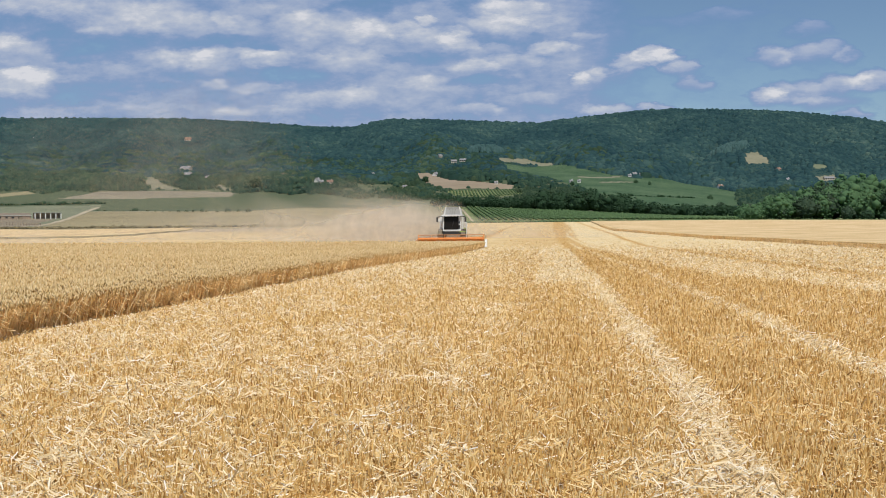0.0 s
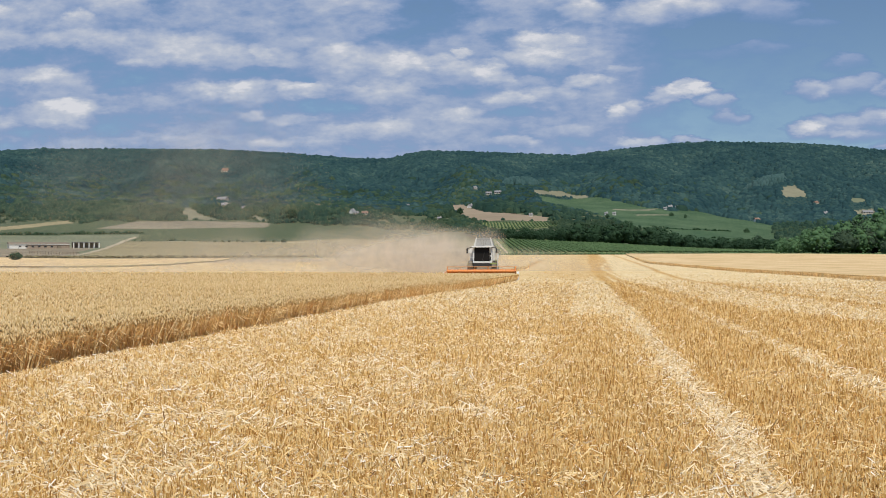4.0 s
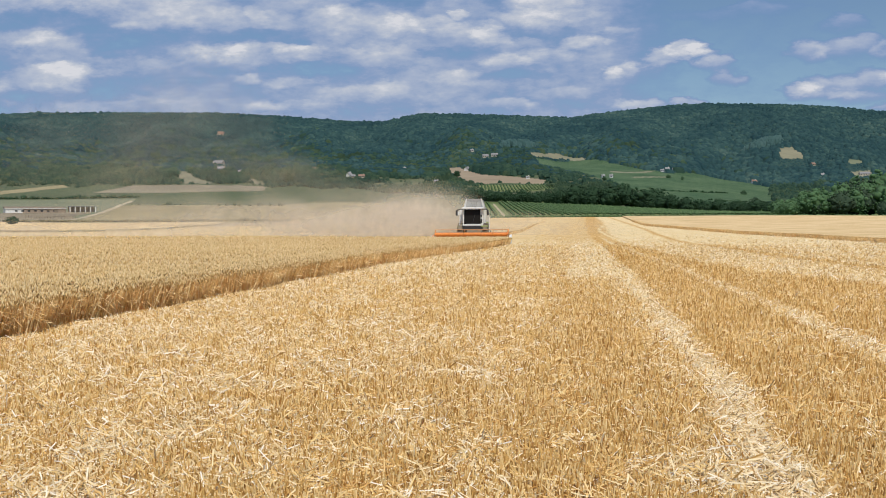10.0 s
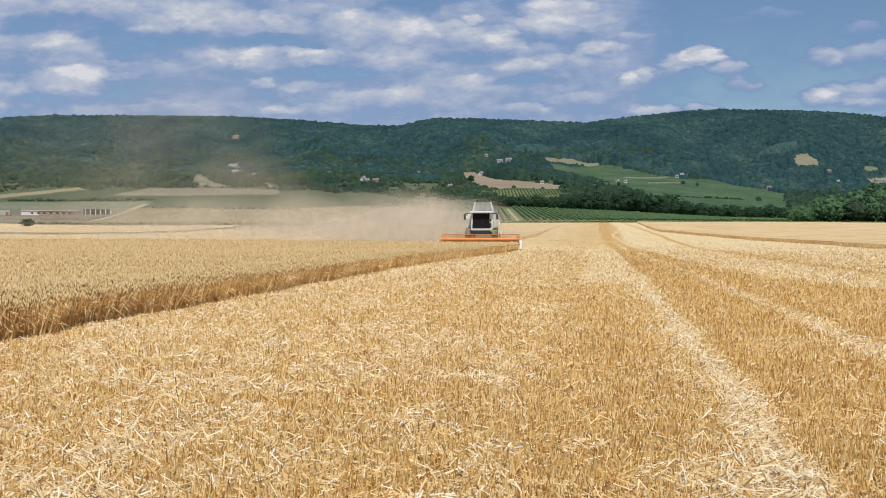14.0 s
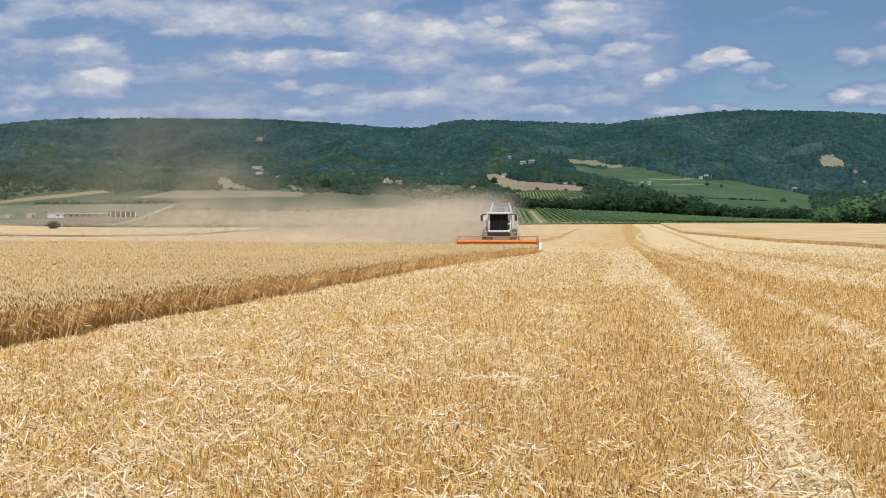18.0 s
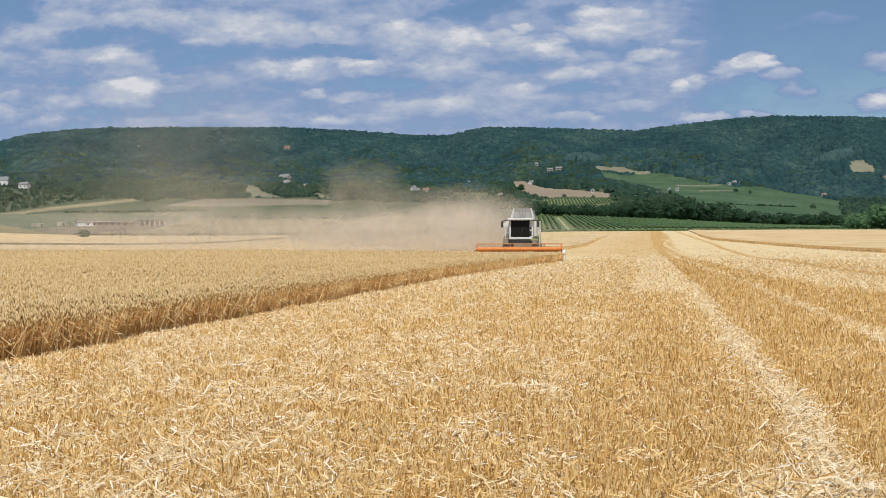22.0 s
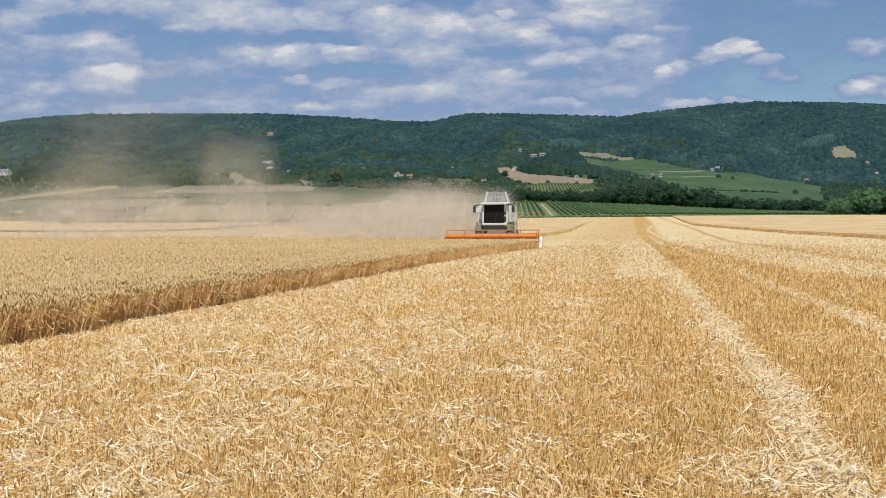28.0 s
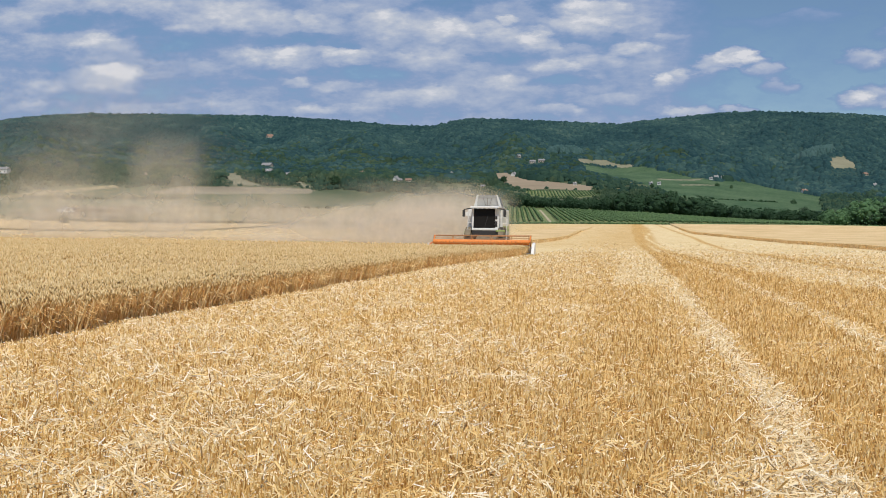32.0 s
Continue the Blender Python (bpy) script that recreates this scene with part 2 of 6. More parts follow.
# ---- materials ----
def material(name):
    m = bpy.data.materials.new(name)
    m.use_nodes = True
    k = Nodes(m.node_tree)
    return m, k, m.node_tree.nodes["Principled BSDF"]


def bumped(k, bsdf, height, strength, distance=0.02):
    b = k.add("ShaderNodeBump", ("Height", height), Strength=strength, Distance=distance)
    k.tree.links.new(b.outputs[0], bsdf.inputs["Normal"])


def plain(name, colour, rough=0.5, metal=0.0, grain=0.12, scale=6.0, dirt=0.0, coat=0.0):
    """Paint, metal, rubber, plaster: one colour with grain at two scales and, where dirt is given, field dust."""
    m, k, b = material(name)
    at = k.add("ShaderNodeTexCoord").outputs["Object"]
    n = k.math("ADD", k.math("MULTIPLY", k.noise(at, scale), 0.6), k.math("MULTIPLY", k.noise(at, scale * 9), 0.4))
    dark = tuple(c * (1 - grain * 2) for c in colour)
    light = tuple(min(1, c * (1 + grain)) for c in colour)
    c = k.ramp(n, ((0.3, dark), (0.7, light)))
    if dirt:
        d = k.math("MULTIPLY", k.noise(at, scale * 0.5, 6), dirt * 1.6, True)
        c = k.mix(d, c, (0.42, 0.33, 0.20))
    k.tree.links.new(c, b.inputs["Base Color"])
    b.inputs["Roughness"].default_value, b.inputs["Metallic"].default_value = rough, metal
    b.inputs["Coat Weight"].default_value = coat
    bumped(k, b, k.noise(at, scale * 20), 0.06, 0.01)
    return m


def islands(name, stops, rough=0.7, through=0.0, mottle=0.0, scale=0.05):
    """Stalks, leaves and crowns: each separate piece takes its colour from the ramp; patches of tone over the land."""
    m, k, b = material(name)
    r = k.add("ShaderNodeNewGeometry").outputs["Random Per Island"]
    at = k.add("ShaderNodeTexCoord").outputs["Object"]
    if mottle:
        r = k.math("ADD", k.math("MULTIPLY", r, 1 - mottle), k.math("MULTIPLY", k.math("SUBTRACT", k.math("MULTIPLY", k.noise(at, scale, 3), 2.0), 0.5), mottle), True)
    c = k.ramp(r, stops)
    k.tree.links.new(c, b.inputs["Base Color"])
    b.inputs["Roughness"].default_value = rough
    b.inputs["Specular IOR Level"].default_value = 0.25
    if through:
        t = k.add("ShaderNodeBsdfTranslucent", ("Color", c))
        x = k.tree.nodes.new("ShaderNodeMixShader")
        x.inputs[0].default_value = through
        out = k.tree.nodes["Material Output"]
        k.tree.links.new(b.outputs[0], x.inputs[1])
        k.tree.links.new(t.outputs[0], x.inputs[2])
        k.tree.links.new(x.outputs[0], out.inputs[0])
    return m


def earth(name, stops, scale=0.02, fine=1.5, rough=0.9, rows=0.0, turn=0.0, relief=0.4, drill=0.3):
    """Fields and bare land: tone by broad and fine noise, with faint drill or vine rows where a spacing is given."""
    m, k, b = material(name)
    at = k.add("ShaderNodeTexCoord").outputs["Object"]
    n = k.math("ADD", k.math("MULTIPLY", k.noise(at, scale, 5), 0.65), k.math("MULTIPLY", k.noise(at, fine, 5, 0.65), 0.35))
    if rows:
        mp = k.tree.nodes.new("ShaderNodeMapping")
        mp.inputs["Rotation"].default_value = (0, 0, radians(turn))
        k.tree.links.new(at, mp.inputs["Vector"])
        w = k.add("ShaderNodeTexWave", ("Vector", mp.outputs[0]), Scale=0.314 / rows, Distortion=0.6).outputs["Fac"]
        n = k.math("ADD", k.math("MULTIPLY", n, 1 - drill), k.math("MULTIPLY", w, drill))
    k.tree.links.new(k.ramp(n, stops), b.inputs["Base Color"])
    b.inputs["Roughness"].default_value = rough
    b.inputs["Specular IOR Level"].default_value = 0.15
    bumped(k, b, k.noise(at, fine * 4, 5), relief, 0.06)
    return m


def canopy(name, stops, through=0.25, relief=0.8, apart=0.46):
    """Tree crowns seen from afar: tone by single tree, by leaf clump and by stands of one kind that run up the slope."""
    m, k, b = material(name)
    r = k.add("ShaderNodeNewGeometry").outputs["Random Per Island"]
    at = k.add("ShaderNodeTexCoord").outputs["Object"]
    mp = k.tree.nodes.new("ShaderNodeMapping")
    mp.inputs["Scale"].default_value = (1.0, 0.34, 0.6)
    k.tree.links.new(at, mp.inputs["Vector"])
    def swing(source, scale, detail, gain):
        return k.math("MULTIPLY", k.math("SUBTRACT", k.noise(source, scale, detail, 0.6), 0.5), gain)
    leaf = k.noise(at, 0.42, 3, 0.6)
    v = k.math("ADD", k.math("ADD", k.math("MULTIPLY", r, apart), 0.43 - apart / 2), k.math("ADD", swing(mp.outputs[0], 0.010, 4, 1.25), swing(mp.outputs[0], 0.045, 3, 0.75)))
    v = k.math("ADD", v, swing(at, 0.42, 3, 0.55), True)
    c = k.ramp(v, stops)
    k.tree.links.new(c, b.inputs["Base Color"])
    b.inputs["Roughness"].default_value, b.inputs["Specular IOR Level"].default_value = 0.9, 0.12
    bumped(k, b, leaf, relief, 1.2)
    t = k.add("ShaderNodeBsdfTranslucent", ("Color", c))
    x = k.tree.nodes.new("ShaderNodeMixShader")
    x.inputs[0].default_value = through
    k.tree.links.new(b.outputs[0], x.inputs[1])
    k.tree.links.new(t.outputs[0], x.inputs[2])
    k.tree.links.new(x.outputs[0], k.tree.nodes["Material Output"].inputs[0])
    return m


def field_material():
    """Cut wheat land: golden stubble where the attribute pale is low, bleached chopped straw where it is high."""
    m, k, b = material("stubble_ground")
    at = k.add("ShaderNodeTexCoord").outputs["Object"]
    pale = k.add("ShaderNodeAttribute", attribute_name="pale").outputs["Fac"]
    n = k.math("ADD", k.math("MULTIPLY", k.noise(at, 3.4, 6, 0.7), 0.6), k.math("MULTIPLY", k.noise(at, 26.0, 4, 0.7), 0.4))
    gold = k.ramp(n, ((0.36, (0.25, 0.125, 0.035)), (0.5, (0.55, 0.325, 0.10)), (0.68, (0.80, 0.56, 0.24))))
    white = k.ramp(n, ((0.3, (0.55, 0.40, 0.19)), (0.5, (0.74, 0.585, 0.325)), (0.68, (0.86, 0.745, 0.50))))
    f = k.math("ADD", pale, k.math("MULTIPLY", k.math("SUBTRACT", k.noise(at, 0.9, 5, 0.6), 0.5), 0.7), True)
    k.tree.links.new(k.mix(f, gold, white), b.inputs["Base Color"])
    b.inputs["Roughness"].default_value = 0.85
    b.inputs["Specular IOR Level"].default_value = 0.2
    bumped(k, b, k.noise(at, 30.0, 5, 0.7), 0.6, 0.05)
    return m


MAT = {
    "field": field_material(),
    "straw": islands("golden_straw", ((0.0, (0.37, 0.190, 0.045)), (0.4, (0.64, 0.395, 0.130)), (0.8, (0.79, 0.575, 0.255)), (1.0, (0.90, 0.775, 0.510))), 0.5, 0.15),
    "chaff": islands("bleached_straw", ((0.0, (0.54, 0.360, 0.155)), (0.4, (0.75, 0.575, 0.320)), (0.8, (0.87, 0.735, 0.490)), (1.0, (0.93, 0.870, 0.750))), 0.45, 0.18),
    "stubble": islands("stubble_stem", ((0.0, (0.36, 0.180, 0.042)), (0.5, (0.69, 0.440, 0.148)), (1.0, (0.90, 0.710, 0.375))), 0.5, 0.15),
    "stalk": islands("wheat_stalk", ((0.0, (0.58, 0.35, 0.14)), (0.5, (0.80, 0.55, 0.24)), (1.0, (0.97, 0.82, 0.50))), 0.6, 0.4),
    "ear": islands("wheat_ear", ((0.0, (0.63, 0.430, 0.180)), (0.5, (0.770, 0.562, 0.274)), (1.0, (0.885, 0.710, 0.415))), 0.6, 0.28),
    "crop": earth("ripe_crop", ((0.3, (0.470, 0.315, 0.143)), (0.5, (0.650, 0.465, 0.239)), (0.68, (0.760, 0.585, 0.345))), 0.15, 5.0, relief=1.0),
    "grass": earth("grass", ((0.3, (0.06, 0.10, 0.03)), (0.5, (0.11, 0.15, 0.05)), (0.7, (0.20, 0.20, 0.08))), 0.012, 0.15),
    "orchard": earth("orchard_grass", ((0.3, (0.050, 0.072, 0.036)), (0.5, (0.085, 0.105, 0.052)), (0.7, (0.150, 0.150, 0.085))), 0.03, 0.3),
    "bank_grass": earth("bank_grass", ((0.3, (0.062, 0.082, 0.046)), (0.5, (0.088, 0.108, 0.060)), (0.7, (0.130, 0.145, 0.085))), 0.02, 0.3),
    # blue of the hill haze mixed into the floor's base colour, as in the crowns
    "hazed_forest_floor": earth("hazed_forest_floor", ((0.3, (0.025, 0.055, 0.047)), (0.7, (0.033, 0.067, 0.055))), 0.01, 0.2),
    "vine_green": earth("vine_green", ((0.40, (0.030, 0.068, 0.031)), (0.5, (0.054, 0.103, 0.042)), (0.60, (0.099, 0.143, 0.072))), 0.018, 0.12, rows=9.0, turn=62, drill=0.22),
    "vine_floor": earth("vine_floor", ((0.3, (0.12, 0.16, 0.06)), (0.5, (0.17, 0.20, 0.08)), (0.7, (0.26, 0.25, 0.12))), 0.02, 0.3),
    "tan": earth("mown_clearing", ((0.3, (0.155, 0.150, 0.095)), (0.5, (0.205, 0.195, 0.125)), (0.7, (0.265, 0.245, 0.165))), 0.015, 0.15),
    "meadow": earth("dull_meadow", ((0.3, (0.12, 0.14, 0.08)), (0.5, (0.16, 0.175, 0.105)), (0.7, (0.22, 0.22, 0.14))), 0.01, 0.15),
    "dark_green": earth("dark_green_crop", ((0.3, (0.053, 0.074, 0.034)), (0.5, (0.074, 0.097, 0.045)), (0.7, (0.107, 0.123, 0.066))), 0.008, 0.08, rows=6.0, turn=5),
    "soil": earth("ploughed_soil", ((0.3, (0.202, 0.153, 0.101)), (0.5, (0.264, 0.207, 0.138)), (0.7, (0.326, 0.261, 0.184))), 0.01, 0.12),
    "dry": earth("dry_meadow", ((0.3, (0.197, 0.164, 0.090)), (0.5, (0.271, 0.226, 0.123)), (0.7, (0.344, 0.287, 0.164))), 0.008, 0.1),
    "yard": earth("trodden_yard", ((0.3, (0.165, 0.135, 0.090)), (0.5, (0.225, 0.185, 0.125)), (0.7, (0.290, 0.245, 0.165))), 0.03, 0.3),
    "dull_soil": earth("dull_soil", ((0.3, (0.185, 0.155, 0.105)), (0.5, (0.240, 0.205, 0.140)), (0.7, (0.300, 0.260, 0.180))), 0.01, 0.12, rows=5.0, turn=15, drill=0.15),
    "pale": earth("bleached_land", ((0.3, (0.34, 0.30, 0.18)), (0.5, (0.42, 0.37, 0.23)), (0.7, (0.50, 0.44, 0.28))), 0.01, 0.1),
    "far_stubble": earth("far_stubble", ((0.3, (0.355, 0.268, 0.158)), (0.5, (0.440, 0.340, 0.218)), (0.7, (0.500, 0.400, 0.270))), 0.01, 0.3),
    "track": earth("farm_track", ((0.3, (0.34, 0.28, 0.18)), (0.7, (0.48, 0.41, 0.29))), 0.05, 0.5),
    # distance haze is put into these leaves' base colour, hence the blue
    "forest": canopy("hazed_forest_crowns", ((0.0, (0.017, 0.051, 0.060)), (0.3, (0.027, 0.069, 0.073)), (0.55, (0.040, 0.090, 0.087)), (0.75, (0.061, 0.118, 0.104)), (1.0, (0.108, 0.163, 0.131)))),
    "woodland": canopy("woodland_leaves", ((0.0, (0.030, 0.072, 0.055)), (0.35, (0.047, 0.098, 0.067)), (0.65, (0.074, 0.131, 0.079)), (1.0, (0.133, 0.186, 0.104))), 0.48, 0.5),
    "leaf": canopy("tree_leaves", ((0.0, (0.045, 0.097, 0.053)), (0.4, (0.065, 0.125, 0.065)), (0.7, (0.093, 0.158, 0.080)), (1.0, (0.136, 0.207, 0.106))), 0.55, 0.4, 0.2),
    "leaf_light": canopy("grove_leaves", ((0.0, (0.112, 0.218, 0.107)), (0.4, (0.154, 0.278, 0.131)), (0.7, (0.209, 0.346, 0.163)), (1.0, (0.290, 0.431, 0.214))), 0.55, 0.4, 0.2),
    "dry_weed": islands("dry_weeds", ((0.0, (0.09, 0.075, 0.04)), (0.5, (0.16, 0.135, 0.07)), (1.0, (0.26, 0.22, 0.12))), 0.9),
    "scrub": canopy("scrub_leaves", ((0.0, (0.038, 0.074, 0.045)), (0.4, (0.060, 0.104, 0.058)), (0.7, (0.092, 0.138, 0.074)), (1.0, (0.150, 0.180, 0.100))), 0.48, 0.5),
    "leaf_grey": canopy("willow_leaves", ((0.0, (0.060, 0.105, 0.064)), (0.5, (0.095, 0.150, 0.090)), (1.0, (0.150, 0.205, 0.130))), 0.55, 0.4, 0.2),
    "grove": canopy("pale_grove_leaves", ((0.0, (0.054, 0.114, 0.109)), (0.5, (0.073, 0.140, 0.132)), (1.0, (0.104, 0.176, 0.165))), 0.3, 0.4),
    "vine_leaf": islands("vine_leaves", ((0.0, (0.041, 0.079, 0.029)), (0.5, (0.066, 0.121, 0.041)), (1.0, (0.108, 0.166, 0.063))), 0.7),
    "bark": plain("bark", (0.10, 0.075, 0.05), 0.9, grain=0.3, scale=3),
    "white": plain("off_white_paint", (0.76, 0.76, 0.73), 0.38, grain=0.05, dirt=0.12, coat=0.2),
    "grey": plain("light_grey_sheet", (0.36, 0.37, 0.37), 0.45, grain=0.08, dirt=0.25),
    "flap": plain("pale_grey_sheet", (0.50, 0.50, 0.48), 0.5, grain=0.08, dirt=0.15),
    "dusty": plain("dusty_sheet", (0.11, 0.088, 0.06), 0.8, grain=0.25, dirt=0.35),
    "dark": plain("black_plastic", (0.022, 0.022, 0.024), 0.65, grain=0.15, dirt=0.04),
    "green": plain("lime_green_paint", (0.23, 0.36, 0.05), 0.4, grain=0.06, dirt=0.25),
    "orange": plain("orange_red_paint", (0.76, 0.225, 0.03), 0.36, grain=0.14, dirt=0.05),
    "orange_dusty": plain("dusty_orange_paint", (0.50, 0.19, 0.05), 0.6, grain=0.15, dirt=0.30),
    "steel": plain("worn_steel", (0.35, 0.33, 0.30), 0.42, 0.7, grain=0.2, dirt=0.2),
    "rubber": plain("tyre_rubber", (0.03, 0.03, 0.03), 0.85, grain=0.2, dirt=0.4),
    "plaster": plain("white_plaster", (0.72, 0.70, 0.65), 0.85, grain=0.06, scale=0.8),
    "cream": plain("cream_plaster", (0.47, 0.42, 0.33), 0.85, grain=0.08, scale=0.8),
    "roof_tile": plain("red_roof_tiles", (0.27, 0.165, 0.115), 0.8, grain=0.22, scale=1.2),
    "roof_grey": plain("grey_sheet_roof", (0.24, 0.235, 0.23), 0.5, grain=0.1, scale=0.8),
    "brown_wall": plain("dusty_brick", (0.33, 0.25, 0.185), 0.85, grain=0.15, scale=1.0),
    "wood": plain("grey_timber", (0.22, 0.17, 0.12), 0.85, grain=0.2, scale=2.0),
    "pane": plain("dark_window_glass", (0.02, 0.025, 0.03), 0.08, grain=0.05),
}


def glass_material():
    m, k, b = material("cab_glass")
    b.inputs["Base Color"].default_value = (0.018, 0.016, 0.014, 1)
    b.inputs["Specular IOR Level"].default_value = 0.06
    at = k.add("ShaderNodeTexCoord").outputs["Object"]
    k.tree.links.new(k.math("MULTIPLY", k.noise(at, 3.0, 4), 0.35), b.inputs["Roughness"])
    return m


MAT["glass"] = glass_material()


def dust_material():
    """Airborne chaff and soil: a thin veil, thickest in the middle of each billow and gone at its rim."""
    m, k, b = material("airborne_dust")
    at = k.add("ShaderNodeTexCoord").outputs["Object"]
    thick = k.add("ShaderNodeAttribute", attribute_name="thick").outputs["Fac"]
    wisps = k.add("ShaderNodeMapRange", ("Value", k.noise(at, 0.26, 4.0, 0.55)), From_Min=0.28, From_Max=0.72, To_Min=0.42, To_Max=1.35).outputs[0]
    alpha = k.math("MULTIPLY", thick, wisps, True)
    d = k.add("ShaderNodeBsdfDiffuse", Color=(0.80, 0.71, 0.585, 1))
    t = k.add("ShaderNodeBsdfTranslucent", Color=(0.80, 0.71, 0.585, 1))
    both = k.tree.nodes.new("ShaderNodeMixShader")
    both.inputs[0].default_value = 0.5
    k.tree.links.new(d.outputs[0], both.inputs[1])
    k.tree.links.new(t.outputs[0], both.inputs[2])
    clear = k.add("ShaderNodeBsdfTransparent")
    x = k.tree.nodes.new("ShaderNodeMixShader")
    k.tree.links.new(alpha, x.inputs[0])
    k.tree.links.new(clear.outputs[0], x.inputs[1])
    k.tree.links.new(both.outputs[0], x.inputs[2])
    k.tree.links.new(x.outputs[0], k.tree.nodes["Material Output"].inputs[0])
    return m


MAT["dust"] = dust_material()


# ---- the lie of the land: heights by bearing (degrees from +y) and distance ----
RIDGE = ((-40, .060), (-33, .076), (-31.4, .0839), (-29.9, .0917), (-28.1, .0958), (-26.4, .0975), (-23.9, .0991), (-21.4, .1), (-18.7, .1003), (-16, .0994), (-13.2, .0968), (-11.3, .0945), (-9.75, .0949), (-7.9, .1012), (-5.9, .1005), (-4, .0992), (-2, .0972), (-.56, .0963), (.85, .0993), (2.5, .1016), (4.2, .1043), (6.4, .1056), (8.8, .1042), (11.7, .1004), (14.2, .0943), (16, .0879), (22, .07))
SLOPE_480 = ((-26.5, .0053), (-18, .0065), (-10.5, .0073), (-4, .0093), (.8, .0094), (9, .0088), (16, .0073))
SLOPE_750 = ((-26.5, .0228), (-10.5, .0236), (-4, .0226), (.8, .0192), (6.3, .0127), (16, .0087))
SLOPE_1000 = ((-26.5, .0385), (-18.8, .0388), (-11.6, .036), (-7.7, .0311), (-2, .0336), (3.6, .0289), (9, .0198), (16, .0161))
SLOPE_1600 = ((-26.5, .0629), (-16, .0621), (-7.6, .0617), (-2, .0632), (3.6, .0568), (9, .0438), (16, .0446))
EYE_Z = 1.6


def terrain(x, y):
    """Height of the ground at x, y (arrays)."""
    x, y = np.asarray(x, float), np.asarray(y, float)
    r, az = np.hypot(x, y), np.degrees(np.arctan2(x, y))
    radii = np.array([0, 25, 82, 122, 170, 250, 480, 750, 1000, 1600, 2700, 3300, 4950.])
    def at(table, d, less=0.0):
        t = np.array(table)
        return EYE_Z + d * np.interp(az, t[:, 0], t[:, 1]) - less
    zs = [np.full(r.shape, z) for z in (0, 0, .1, .12, .6, 2.0)]
    top = at(RIDGE, 2700, 5)
    zs += [at(SLOPE_480, 480), at(SLOPE_750, 750), at(SLOPE_1000, 1000), at(SLOPE_1600, 1600, 6), top, top * .8, top * .2]
    away = np.clip((np.abs(az + 7) - 45) / 40, 0, 1)
    away = away * away * (3 - 2 * away)
    z = np.zeros(r.shape)
    for i in range(len(radii) - 1):
        k = (r >= radii[i]) & (r < radii[i + 1])
        f = (r - radii[i]) / (radii[i + 1] - radii[i])
        z = np.where(k, zs[i] * (1 - f) + zs[i + 1] * f, z)
    z = np.where(r >= radii[-1], zs[-1], z)
    fold = np.clip((r - 1350) / 600, 0, 1) * np.clip((2650 - r) / 500, 0, 1)
    z = z + fold * (9 * np.sin(np.radians(az) * 46 + r / 330) + 6 * np.sin(np.radians(az) * 95 - r / 210 + 1) + 4 * np.sin(r / 95 + az))
    flat = np.clip(r / 480, 0, 1) * 3
    return z * (1 - away) + flat * away


# ---- mesh helpers ----
def mesh_np(name, verts, faces, mats, index=None, smooth=False, values=None):
    """A mesh from arrays: faces all of one corner count; values: name and one float a vertex."""
    verts, faces = np.asarray(verts, np.float32).reshape(-1, 3), np.asarray(faces, np.int32)
    me = bpy.data.meshes.new(name)
    n, c = faces.shape
    me.vertices.add(len(verts)), me.loops.add(n * c), me.polygons.add(n)
    me.vertices.foreach_set("co", verts.ravel())
    me.loops.foreach_set("vertex_index", faces.ravel())
    me.polygons.foreach_set("loop_start", np.arange(0, n * c, c, dtype=np.int32))
    if index is not None:
        me.polygons.foreach_set("material_index", np.asarray(index, np.int32))
    if smooth:
        me.polygons.foreach_set("use_smooth", np.ones(n, bool))
    for m in mats if isinstance(mats, (list, tuple)) else [mats]:
        me.materials.append(m)
    if values:
        me.attributes.new(values[0], "FLOAT", "POINT").data.foreach_set("value", np.asarray(values[1], np.float32))
    me.update(calc_edges=True)
    me.validate()
    return me


def part(name, data, parent=None, label="", at=None, mat=None):
    """One mesh object, from a mesh or a bmesh, under a thing or a part."""
    if isinstance(data, bmesh.types.BMesh):
        bm, data = data, bpy.data.meshes.new(name)
        bm.to_mesh(data)
        bm.free()
        data.materials.append(mat)
    ob = new(name, data)
    if parent:
        ob.parent = parent
    if at is not None:
        ob.matrix_basis = at
    if label:
        ob["label"] = label
    return ob


def box(lo, hi, bevel=0.0, bm=None, top=None):
    """A bevelled box; top: factors by which its upper face narrows in x and y."""
    bm = bm or bmesh.new()
    made = bmesh.ops.create_cube(bm, size=1.0)["verts"]
    for v in made:
        f = top if top and v.co.z > 0 else (1, 1)
        v.co = Vector([(lo[i] + hi[i]) / 2 + v.co[i] * (hi[i] - lo[i]) * (f[i] if i < 2 else 1) for i in range(3)])
    if bevel:
        edges = list({e for v in made for e in v.link_edges})
        bmesh.ops.bevel(bm, geom=edges, offset=bevel, segments=2, profile=0.6, affect="EDGES")
    return bm


def tube(a, b, radius, sides=10, bm=None, end=None):
    """A round bar from a to b, which may taper to the radius end."""
    bm = bm or bmesh.new()
    a, b = Vector(a), Vector(b)
    m = Matrix.Translation((a + b) / 2) @ (b - a).to_track_quat("Z", "Y").to_matrix().to_4x4()
    bmesh.ops.create_cone(bm, cap_ends=True, segments=sides, radius1=radius, radius2=radius if end is None else end, depth=(b - a).length, matrix=m)
    return bm


